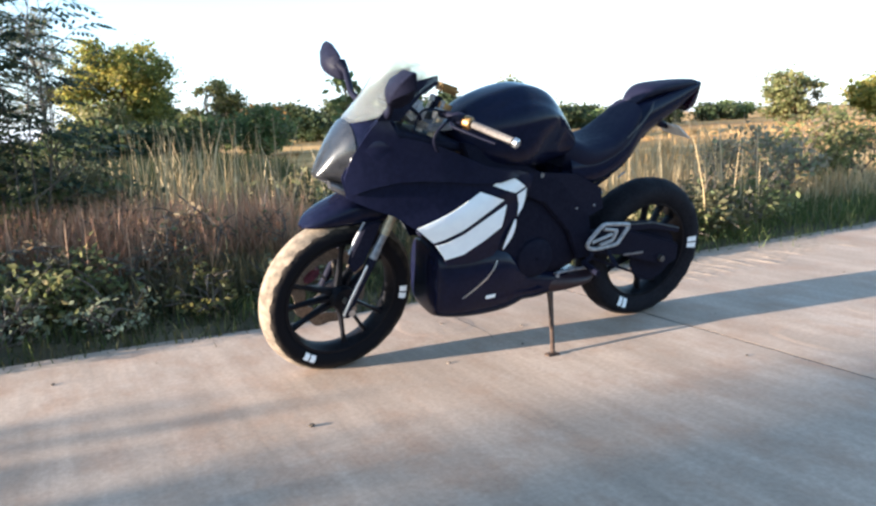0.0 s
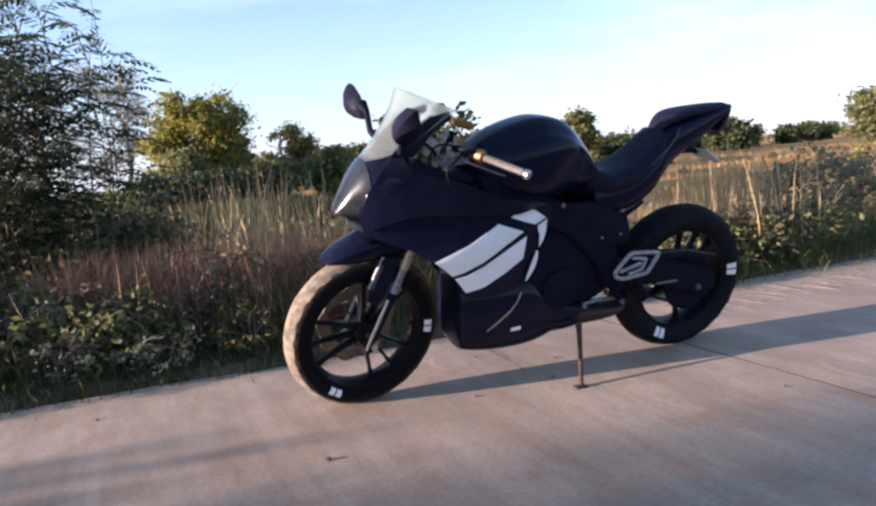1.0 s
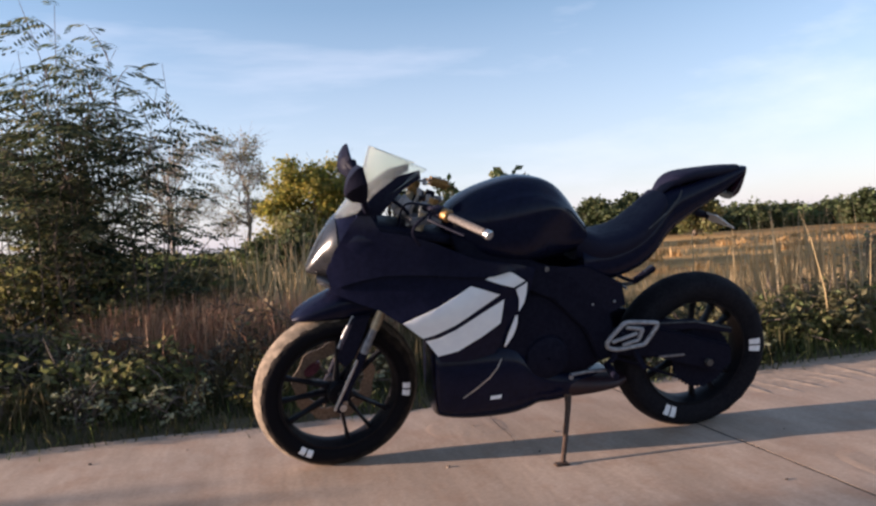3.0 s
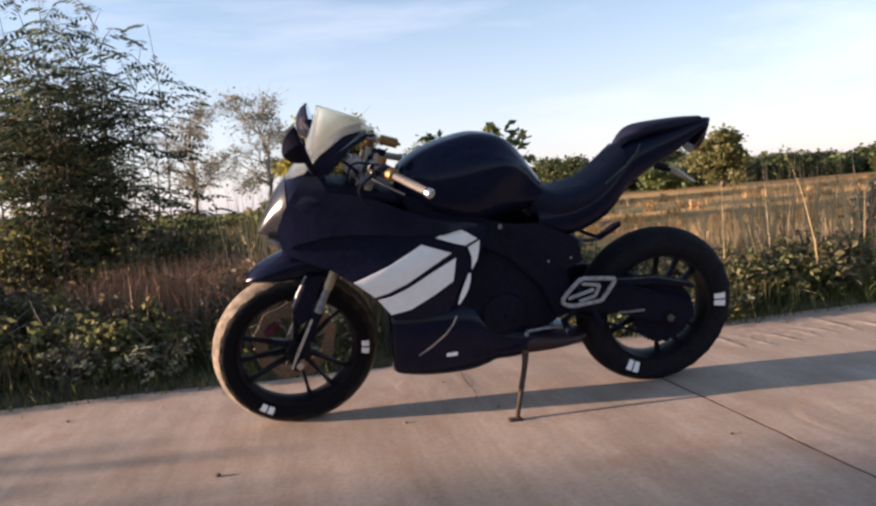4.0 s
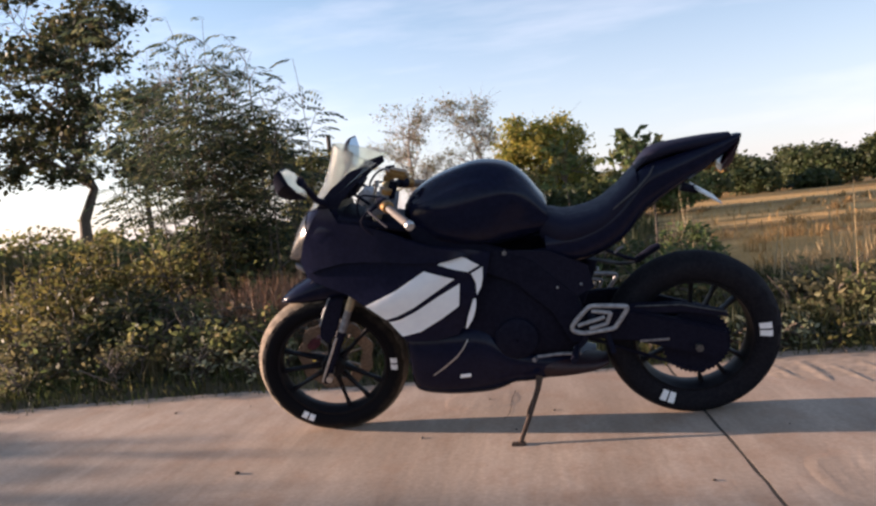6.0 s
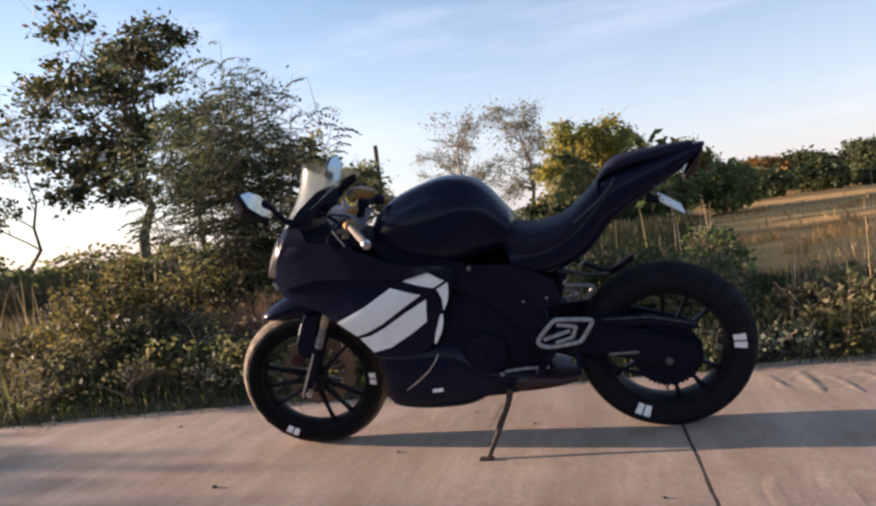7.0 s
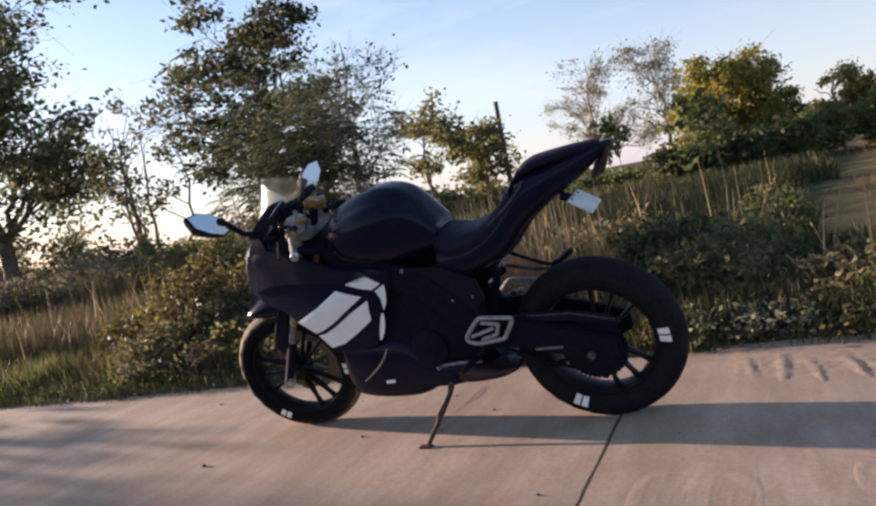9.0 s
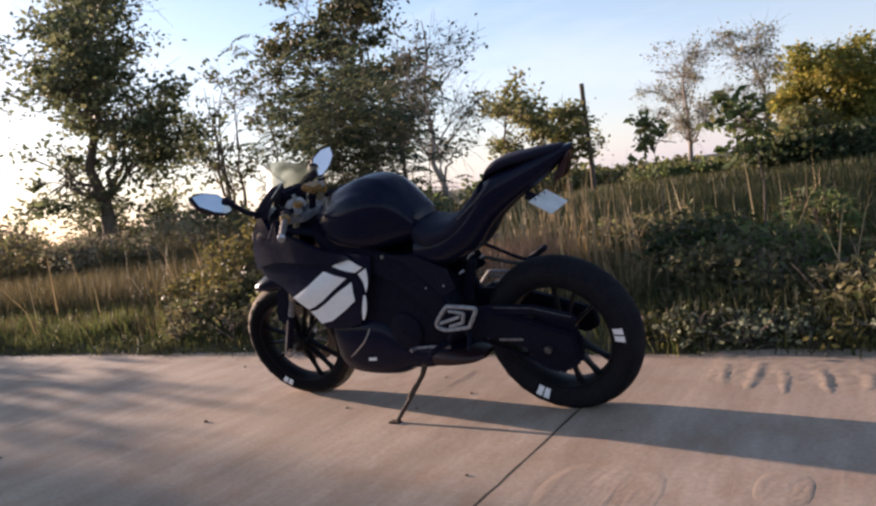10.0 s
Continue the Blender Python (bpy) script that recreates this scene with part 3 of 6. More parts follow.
def woody(name, place, height, crown, trunk_r, leaves, bark, seed, label, category="tree", clumps=40, per=90, leaf=0.10, clump_r=0.45, stems=1, bare=0.35, group="", spread_xy=0.0, twigs=2, flat=0.6, leaf_long=1.8, lean=(0, 0), droop=0.0, lobes=0, tuft=0.42):
    """A tree or bush: tapering trunk, limbs that reach every clump, and leaves in clumps with gaps between.
    crown: radius across; bare: share of the height without leaves; lobes: boughs that gather the clumps, with sky between them."""
    rng = np.random.default_rng(seed)
    x0, y0 = place
    z0 = ground_height(x0, y0) - 0.03
    thing = empty(name, Matrix.Translation((x0, y0, z0)), label, category, group)
    zc, hz = height * (1 + bare) / 2, height * (1 - bare) / 2
    c = rng.normal(size=(clumps, 3))
    c /= np.linalg.norm(c, axis=1, keepdims=True)
    c *= (rng.uniform(0.25, 1.0, (clumps, 1)) ** 0.5) * rng.uniform(0.75, 1.12, (clumps, 1))
    centres = c * np.array([crown, crown, hz]) + np.array([lean[0], lean[1], zc])
    if lobes:
        turn, level = 2.4 * np.arange(lobes) + rng.uniform(-0.5, 0.5, lobes), rng.permutation(np.linspace(-0.85, 0.92, lobes))
        reach_out = np.sqrt(1 - (level * np.where(level > 0, 0.72, 1.0)) ** 2) * rng.uniform(0.45, 0.82, lobes)
        bough = np.stack([np.cos(turn) * reach_out * crown, np.sin(turn) * reach_out * crown, level * hz * 0.80], 1) + np.array([lean[0], lean[1], zc])
        which = rng.integers(0, lobes, clumps)
        size = rng.uniform(0.34, 0.60, lobes)[which][:, None]
        centres = bough[which] + c * size * np.array([crown, crown, max(crown * 0.75, hz * 0.5)])
    centres[:, 2] = centres[:, 2].clip(height * bare * 0.75, height)
    wood = bmesh.new()
    bases = [np.array([rng.uniform(-1, 1) * spread_xy, rng.uniform(-1, 1) * spread_xy, 0.0]) for _ in range(stems)]
    paths = []
    for b in bases:
        top = np.array([lean[0] * 0.8 + b[0] * 1.6 + rng.normal(0, crown * 0.12), lean[1] * 0.8 + b[1] * 1.6 + rng.normal(0, crown * 0.12), height * rng.uniform(0.82, 0.95)])
        path = branch_path(rng, b, top, 0, 9)
        path[1:-1] += rng.normal(0, crown * 0.035, (7, 3)) * [1, 1, 0]
        paths.append(path)
        tube(path, [trunk_r * (1.25 - 0.25 * min(1, 3 * i / 8)) * (1 - 0.88 * i / 8) for i in range(9)], 8, wood, caps=False)
    pts, arms = [], []
    for k in range(lobes):
        path = paths[k % len(paths)]
        low = max(0.22 * height, bough[k][2] - 0.9 * np.linalg.norm(bough[k][:2]) - 0.1 * height)
        i = int(np.clip(np.searchsorted(path[:, 2], low), 1, 6))
        arm = branch_path(rng, path[i], bough[k], 0.05 * height, 9)
        arm[1:-1] += rng.normal(0, crown * 0.03, (7, 3))
        r = trunk_r * (1 - 0.88 * i / 8) * 0.52
        tube(arm, [max(0.006, r * (1 - 0.72 * k2 / 8)) for k2 in range(9)], 6, wood, caps=False)
        arms.append((arm, r))
    for n_q, q in enumerate(centres):
        if lobes:
            arm, r = arms[which[n_q]]
            limb = branch_path(rng, arm[rng.integers(4, 9)], q, 0.03 * crown, 6)
            r *= 0.34
            tube(limb, [max(0.004, r * (1 - 0.8 * k / 5)) for k in range(6)], 5, wood, caps=False)
            for _ in range(twigs):
                tube(branch_path(rng, limb[rng.integers(1, 5)], q + rng.normal(0, clump_r * 0.8, 3), 0.02, 4), [max(0.004, r * 0.5), max(0.003, r * 0.35), 0.004, 0.002], 4, wood, caps=False)
            m = int(per * rng.uniform(0.4, 1.5))
            if m:
                pts.append(q + rng.normal(0, 1, (m, 3)) * clump_r * np.array([0.62, 0.62, tuft]) * rng.uniform(0.55, 1.2))
            continue
        path = paths[int(np.argmin([np.linalg.norm((p[4] - q)[:2]) + rng.uniform(0, 0.3) for p in paths]))]
        reach = np.linalg.norm((q - path[0])[:2])
        start = max(0.12 * height, q[2] - reach * rng.uniform(0.6, 1.1))
        i = int(np.clip(np.searchsorted(path[:, 2], start), 1, 7))
        limb = branch_path(rng, path[i], q, 0.08 * reach - droop * reach, 6)
        r = trunk_r * (1 - 0.88 * i / 8) * 0.55
        tube(limb, [max(0.004, r * (1 - 0.85 * k / 5)) for k in range(6)], 5, wood, caps=False)
        for _ in range(twigs):
            e = q + rng.normal(0, clump_r * 0.75, 3)
            tube(branch_path(rng, limb[rng.integers(2, 5)], e, 0.02, 4), [max(0.003, r * 0.35), max(0.003, r * 0.25), 0.004, 0.002], 4, wood, caps=False)
        m = int(per * rng.uniform(0.5, 1.4))
        if m:
            pts.append(q + rng.normal(0, 1, (m, 3)) * clump_r * np.array([0.62, 0.62, 0.42]) * rng.uniform(0.6, 1.2))
    w = part("trunk", wood, bark, thing, angle=80)
    if name == "weed":
        tagged(w, kind="stuff")
    if pts:
        v, f = leaf_fan(rng, np.concatenate(pts), leaf, flat, leaf_long)
        v[:, 2] = v[:, 2].clip(0.02, None)
        cloud("crown", v, f, leaves, thing)
    return thing


def feathery(name, place, height, stems, seed, label, spread_xy=0.3, splay=0.24, boughs=8, leaves=L_FEATHER, low=0.70):
    """A tall shrub: slender stems, ascending side branches, and arching fronds with paired leaflets."""
    rng = np.random.default_rng(seed)
    x0, y0 = place
    thing = empty(name, Matrix.Translation((x0, y0, ground_height(x0, y0) - 0.03)), label, "shrub")
    wood, V = bmesh.new(), []

    def frond(p, yaw, ln):
        d = np.array([np.cos(yaw), np.sin(yaw), 0.0])
        across = np.array([d[1], -d[0], 0.0])
        rise, m = rng.uniform(0.05, 0.60), 6
        t = np.linspace(0.10, 1, m)[:, None]
        rib = p + d * ln * t + np.array([0, 0, 1.0]) * (ln * (rise * t - 0.62 * t * t))
        half = 0.060 * ln / 0.2 * np.sin(np.pi * (0.22 + 0.68 * t)) + 0.010
        w = ln / m * 0.44
        for sgn in (-1, 1):
            tip = rib + across * sgn * half + d * half * 0.55 - np.array([0, 0, 0.42]) * half + rng.normal(0, 0.004, (m, 3))
            mid = rib * 0.45 + tip * 0.55
            V.append(np.stack([rib, mid - d * w, tip, mid + d * w], 1).reshape(-1, 3))

    for s in range(stems):
        b = np.array([rng.uniform(-1, 1) * spread_xy, rng.uniform(-1, 1) * spread_xy, 0])
        tall = height * (low + (1 - low) * rng.uniform() ** 0.9)
        top = b * (1 + splay * 2) + np.array([rng.normal(0, splay * 0.4), rng.normal(0, splay * 0.4), tall])
        path = branch_path(rng, b, top, 0.05, 12)
        tube(path, [0.0065 * (1 - 0.78 * i / 11) for i in range(12)], 6, wood, caps=False)
        for k in range(boughs):
            f = 0.34 + 0.60 * (k + rng.uniform()) / boughs
            i = min(10, int(f * 11))
            yaw = 2.4 * k + rng.uniform(-0.6, 0.6)
            ln = rng.uniform(0.16, 0.44) * (1.15 - 0.75 * f)
            d = np.array([np.cos(yaw), np.sin(yaw), rng.uniform(0.5, 1.1)])
            arm = branch_path(rng, path[i], path[i] + d * ln, 0.02, 6)
            tube(arm, [0.0042, 0.0038, 0.0033, 0.0028, 0.0023, 0.0018], 4, wood, caps=False)
            for j in range(5):
                frond(arm[1 + j], yaw + (0.85 if j % 2 else -0.85) * (0.4 if j == 4 else 1.0) + rng.uniform(-0.4, 0.4), rng.uniform(0.12, 0.21))
        for j in range(8):
            frond(path[5 + j * 6 // 7], 2.4 * j + rng.uniform(-0.5, 0.5), rng.uniform(0.10, 0.19))
    part("trunk", wood, BARK, thing, angle=80)
    v = np.concatenate(V)
    cloud("crown", v, np.arange(len(v)).reshape(-1, 4), leaves, thing)
    return thing


def patch(rng, n, x0, x1, y0, y1, clumpy=0.0):
    """Places on the verge, gathered into tufts where clumpy is above 0."""
    p = np.stack([rng.uniform(x0, x1, n), rng.uniform(y0, y1, n)], 1)
    if clumpy:
        k = max(4, n // 60)
        c = np.stack([rng.uniform(x0, x1, k), rng.uniform(y0, y1, k)], 1)
        take = rng.uniform(size=n) < clumpy
        p[take] = c[rng.integers(0, k, take.sum())] + rng.normal(0, 0.09, (take.sum(), 2))
    return p


rng = np.random.default_rng(7)
GRASS = [
    # name, count, x0, x1, y0, y1, height, width, material, lean, clumpy, label
    ("grass", 7000, -0.2, 9, 0.62, 1.5, 0.12, 0.007, G_GREEN, 0.7, 0.5, "short green grass along the edge of the road"),
    ("grass", 12000, -9, 0.2, 0.64, 1.4, 0.10, 0.007, G_DARK, 0.8, 0.5, "short dark olive grass along the edge of the road"),
    ("grass", 3500, -9, -0.3, 0.70, 1.4, 0.12, 0.007, G_GREEN, 0.7, 0.7, "green grass tufts along the edge of the road"),
    ("grass", 8000, 1.8, 12, 0.75, 1.6, 0.17, 0.008, G_GREEN, 0.5, 0.6, "green grass beside the concrete road"),
    ("dry_grass", 3500, 1.9, 3.4, 1.2, 3.2, 0.27, 0.007, G_DRY, 0.45, 0.6, "dry straw-coloured grass on the verge"),
    ("dark_grass", 8000, 0.5, 2.1, 0.80, 3.0, 0.20, 0.008, G_DARK, 0.5, 0.6, "dark green weedy grass on the verge"),
    # margin grass: dark green blades that also put the trees' shade into colour
    ("margin_grass", 20000, -5.0, 1.6, 3.6, 11.0, 0.46, 0.017, G_DARK, 0.6, 0.5, "unmown grass before the field, darkened for tree shade"),
    ("margin_grass", 16000, -6.0, 2.4, 10.0, 20.0, 0.42, 0.034, G_DARK, 0.5, 0.4, "unmown grass below the hedge, darkened for tree shade"),
    ("dry_grass", 12000, 3.0, 14, 1.2, 4.5, 0.31, 0.008, G_DRY, 0.4, 0.6, "tall dry straw-coloured grass on the verge"),
    ("dry_grass", 5000, -1.0, 0.6, 1.1, 3.5, 0.30, 0.007, G_BROWN, 0.4, 0.5, "dull dry grass behind the motorcycle"),
    ("dry_grass", 800, -1.0, 0.6, 1.4, 3.5, 0.36, 0.007, G_DRY, 0.4, 0.5, "pale dry stalks behind the motorcycle"),
    ("reddish_grass", 7500, -1.75, -0.20, 1.4, 2.5, 0.50, 0.007, G_RED, 0.45, 0.6, "reddish brown dry grass on the verge"),
    ("dry_grass", 5000, -2.6, -0.4, 1.0, 2.0, 0.24, 0.007, G_BROWN, 0.5, 0.7, "dry grass tufts before the shrubs"),
    ("tall_grass", 12000, -11, -2.4, 2.0, 4.8, 0.46, 0.009, G_BROWN, 0.4, 0.5, "tall brownish grass on the verge"),
    ("dry_grass", 5000, -11, -2.4, 1.1, 2.2, 0.20, 0.008, G_BROWN, 0.5, 0.5, "low brownish grass on the verge"),
    ("tall_grass", 9000, -11, -2.2, 0.95, 4.0, 0.20, 0.009, G_GREEN, 0.5, 0.5, "olive green grass on the verge"),
    ("scrub_grass", 14000, -22, -7.2, 4.9, 8.5, 0.88, 0.016, G_BROWN, 0.35, 0.6, "high brown scrub grass below the trees"),
    ("field_grass", 5500, 2.3, 16, 4.0, 9.0, 0.17, 0.012, G_GOLD, 0.5, 0.7, "dry stubble tufts on the field"),
    ("field_grass", 4500, 3.2, 30, 9.0, 22.0, 0.20, 0.026, G_GOLD, 0.5, 0.7, "dry stubble tufts on the far field"),
]
for name, count, x0, x1, y0, y1, h, w, mat_g, lean, clumpy, label in GRASS:
    blades(name, rng, patch(rng, count, x0, x1, y0, y1, clumpy), h, w, mat_g, lean, label)


def reeds(place, radius, count, height, seed, label):
    """A stand of straight dry stalks with plumes."""
    r = np.random.default_rng(seed)
    xy = np.array(place) + r.normal(0, 1, (count, 2)) * np.array(radius)
    ob = blades("reeds", r, xy, height * r.uniform(0.55, 1.12, count), 0.0095, G_REED, 0.20, label, "reeds")
    return ob


reeds((-0.62, 2.5), (0.34, 0.35), 280, 0.95, 3, "stand of tall dry straw-coloured reeds")
reeds((2.50, 1.45), (0.30, 0.22), 230, 0.82, 4, "golden dry reeds beside the road")
reeds((0.1, 3.0), (0.35, 0.3), 60, 0.80, 5, "thin pale dry stalks behind the motorcycle")
reeds((-3.9, 3.0), (1.2, 0.8), 110, 0.85, 6, "pale dry stalks in the tall grass")
reeds((1.4, 3.0), (0.10, 0.15), 14, 0.75, 8, "few dry stalks in the shrubs")


def low_shrub(place, height, crown, leaves, seed, label, clumps=60, per=60, leaf=0.028, clump_r=0.13):
    return woody("shrub", place, height, crown, 0.012, leaves, BARK, seed, label, "shrub", clumps=clumps, per=per, leaf=leaf, clump_r=clump_r, stems=7, bare=0.08, spread_xy=crown * 0.5, twigs=2)


feathery("feathery_shrub", (-1.86, 2.32), 2.05, 18, 11, "tall feathery-leaved shrub on the verge", 0.32)
feathery("feathery_shrub", (-2.25, 2.50), 2.40, 13, 12, "tall feathery-leaved shrub with bare lower stems", 0.34)
feathery("feathery_shrub", (-1.50, 2.16), 2.12, 5, 13, "slender feathery-leaved shrub with whip-like tops", 0.12, 0.24)
low_shrub((-1.85, 2.25), 0.76, 0.44, L_OLIVE, 21, "olive green shrub under the feathery stems", 34, 52, 0.027, 0.16)
low_shrub((-2.35, 2.35), 0.86, 0.50, L_OLIVE, 22, "olive green shrub with reddish twigs", 40, 60, 0.026, 0.16)
low_shrub((-1.22, 2.45), 0.66, 0.30, L_BROWN, 23, "brown and green shrub on the verge", 44, 56, 0.03, 0.13)
low_shrub((-2.75, 1.85), 0.86, 0.50, L_MUSTARD, 24, "mustard and olive shrub on the verge", 60, 52, 0.026, 0.12)
low_shrub((-2.25, 1.62), 0.50, 0.40, L_TREE, 43, "dark leafy tangle below the feathery shrub", 50, 46, 0.028, 0.12)
low_shrub((-2.75, 1.30), 0.36, 0.38, L_BROWN, 44, "low brownish green weeds beside the road", 46, 46, 0.026, 0.11)
low_shrub((-1.95, 1.38), 0.42, 0.34, L_OLIVE, 45, "olive green weeds before the feathery shrub", 46, 44, 0.025, 0.10)
low_shrub((-1.42, 1.22), 0.34, 0.30, L_OLIVE, 46, "low olive weeds on the verge", 40, 40, 0.023, 0.09)
low_shrub((-3.35, 2.05), 0.62, 0.50, L_MUSTARD, 25, "low olive shrub in the grass", 50, 60, 0.026, 0.12)
low_shrub((0.70, 2.45), 0.46, 0.42, L_DEEP, 26, "dark green shrub behind the rear wheel", 55, 50, 0.03, 0.13)
low_shrub((0.15, 3.3), 0.46, 0.50, L_BROWN, 31, "olive green shrub behind the motorcycle", 45, 45, 0.034, 0.14)
low_shrub((-2.05, 2.5), 0.92, 0.45, L_OLIVE, 34, "tall leafy shrub among feathery stems", 34, 50, 0.026, 0.17)
low_shrub((-1.65, 2.35), 0.82, 0.42, L_FEATHER, 35, "grey-green leafy shrub among feathery stems", 26, 50, 0.026, 0.15)
low_shrub((1.18, 2.15), 0.46, 0.34, L_DARK, 27, "thin leafy weeds on the verge", 40, 30, 0.032, 0.10)
low_shrub((1.42, 3.0), 0.58, 0.24, L_DARK, 37, "tall thin weed on the verge", 26, 26, 0.032, 0.09)
low_shrub((1.05, 1.65), 0.38, 0.38, L_BROWN, 36, "dull brown and green weeds beside the road", 50, 60, 0.026, 0.11)
low_shrub((1.75, 1.25), 0.28, 0.35, L_BROWN, 28, "low brownish green weeds beside the road", 50, 60, 0.026, 0.11)
low_shrub((2.05, 1.15), 0.30, 0.32, L_OLIVE, 38, "leafy green weeds beside the road", 46, 50, 0.024, 0.10)
low_shrub((2.45, 1.10), 0.34, 0.34, L_BROWN, 39, "leafy green weeds below golden reeds", 50, 50, 0.026, 0.10)
low_shrub((2.95, 1.20), 0.32, 0.36, L_OLIVE, 40, "leafy yellow-green weeds beside the road", 46, 50, 0.024, 0.10)
low_shrub((3.9, 1.9), 0.72, 0.55, L_PALE, 29, "bushy pale brown weeds on the verge", 44, 40, 0.032, 0.14)
low_shrub((5.4, 2.3), 0.80, 0.60, L_OLIVE, 30, "thin olive shrub on the verge", 46, 44, 0.034, 0.15)
for i, (x, y, h) in enumerate(((-1.62, 0.98, 0.20), (-1.25, 0.92, 0.17), (-0.85, 0.95, 0.19), (-2.1, 0.9, 0.22), (-0.45, 1.0, 0.2), (0.85, 0.82, 0.10), (1.15, 0.84, 0.11), (-2.7, 0.95, 0.22), (2.6, 0.95, 0.2), (-1.75, 1.25, 0.3), (0.95, 0.80, 0.11), (1.05, 0.88, 0.12), (1.27, 0.82, 0.12), (1.40, 0.86, 0.13), (1.55, 0.80, 0.10), (1.72, 0.88, 0.12))):
    woody("weed", (x, y), h * 1.3, 0.19, 0.004, (W_WHITE if i % 3 != 2 else L_MUSTARD) if x > -2 else L_BROWN, BARK, 60 + i, "small pale flowering weed at the road edge", "weed", clumps=20, per=13, leaf=0.017, clump_r=0.055, stems=5, bare=0.05, group="weeds along the road", spread_xy=0.08, twigs=1)
rw_ = random.Random(21)
for i in range(12):
    x, y = -2.15 + 0.16 * i + rw_.uniform(-0.08, 0.08), rw_.uniform(1.3, 1.95)
    woody("weed", (x, y), rw_.uniform(0.32, 0.55), 0.17, 0.005, (L_RUSTY, L_BROWN, L_RUSTY, L_PALE)[i % 4], BARK, 80 + i, "dry brownish weed on the verge", "weed", clumps=22, per=10, leaf=0.016, clump_r=0.07, stems=5, bare=0.12, group="dry weeds on the verge", spread_xy=0.08, twigs=2)
woody("sapling", (1.03, 2.62), 1.30, 0.17, 0.011, L_DARK, BARK, 41, "thin sapling with a tuft of dark leaves", "sapling", clumps=14, per=16, leaf=0.045, clump_r=0.09, bare=0.62, twigs=1)
woody("sapling", (0.47, 2.4), 1.25, 0.12, 0.009, L_DARK, BARK, 42, "thin sapling with a few dark leaves", "sapling", clumps=9, per=14, leaf=0.04, clump_r=0.07, bare=0.72, twigs=1)

# trees of the field edge
woody("tree", (-9.75, 12.4), 6.7, 2.10, 0.15, L_TREE, BARK, 101, "large dark spreading tree with a leaning trunk", clumps=150, per=62, leaf=0.085, clump_r=0.34, bare=0.28, lean=(-0.3, 0), twigs=3, lobes=17, tuft=0.34)
woody("tree", (-13.5, 12.2), 5.2, 1.9, 0.060, L_TREE, BARK, 102, "thin half-bare tree with several stems", clumps=80, per=26, leaf=0.080, clump_r=0.32, stems=6, bare=0.30, spread_xy=0.42, twigs=4, lobes=18, tuft=0.34)
woody("tree", (-12.6, 7.4), 7.2, 2.35, 0.16, L_LIGHT, BARK, 103, "tall leafy tree with a stout leaning trunk", clumps=190, per=75, leaf=0.078, clump_r=0.42, bare=0.13, lean=(-0.2, 0.2), twigs=3, lobes=18, tuft=0.36)
woody("tree", (-5.56, 9.8), 4.35, 1.2, 0.075, L_TREE, PALE_BARK, 104, "slender pale tree with many thin branches and sparse leaves", clumps=100, per=13, leaf=0.05, clump_r=0.27, bare=0.24, twigs=6, lobes=18)
woody("tree", (-7.3, 11.2), 4.0, 0.85, 0.08, L_LIGHT, BARK, 105, "leafy green tree among paler ones", clumps=60, per=40, leaf=0.075, clump_r=0.28, bare=0.42, twigs=3, lobes=12, tuft=0.34)
woody("tree", (-6.3, 14.8), 3.45, 0.95, 0.07, L_OLIVE, BARK, 106, "small olive tree with a thin trunk", clumps=60, per=34, leaf=0.080, clump_r=0.26, bare=0.38, twigs=4, lobes=12)
woody("tree", (-5.5, 16.3), 2.9, 1.0, 0.07, L_OLIVE, BARK, 107, "small bushy tree beside a post", clumps=60, per=52, leaf=0.080, clump_r=0.28, bare=0.30, twigs=3, lobes=12)
woody("tree", (-3.95, 23.7), 5.1, 1.30, 0.09, L_PALE, PALE_BARK, 108, "pale almost bare tree with fine twigs", clumps=130, per=22, leaf=0.055, clump_r=0.28, bare=0.22, twigs=7, lobes=20)
woody("tree", (-1.7, 23.3), 4.95, 1.25, 0.09, L_PALE, PALE_BARK, 109, "pale thin tree with sparse leaves", clumps=130, per=26, leaf=0.055, clump_r=0.28, bare=0.22, twigs=7, lobes=20)
woody("tree", (0.65, 20.8), 3.6, 1.50, 0.12, L_YELLOW, BARK, 110, "round yellow-green tree at the field edge", clumps=120, per=190, leaf=0.07, clump_r=0.36, bare=0.06, lobes=18)
woody("tree", (3.7, 24.0), 2.7, 1.05, 0.10, L_OLIVE, BARK, 111, "round olive green tree", clumps=80, per=150, leaf=0.075, clump_r=0.30, bare=0.05, lobes=14)
woody("tree", (2.1, 25.0), 2.5, 1.0, 0.10, L_DARK, BARK, 112, "dark green tree at the field edge", clumps=70, per=150, leaf=0.075, clump_r=0.30, bare=0.04, lobes=12)
woody("tree", (20.5, 31.0), 2.9, 1.3, 0.12, L_OLIVE, BARK, 113, "round green tree far across the field", clumps=50, per=100, leaf=0.14, clump_r=0.42, bare=0.05)
woody("tree", (31.0, 21.5), 2.5, 1.65, 0.12, L_OLIVE, BARK, 114, "round green tree beyond the verge", clumps=50, per=100, leaf=0.13, clump_r=0.40, bare=0.05)
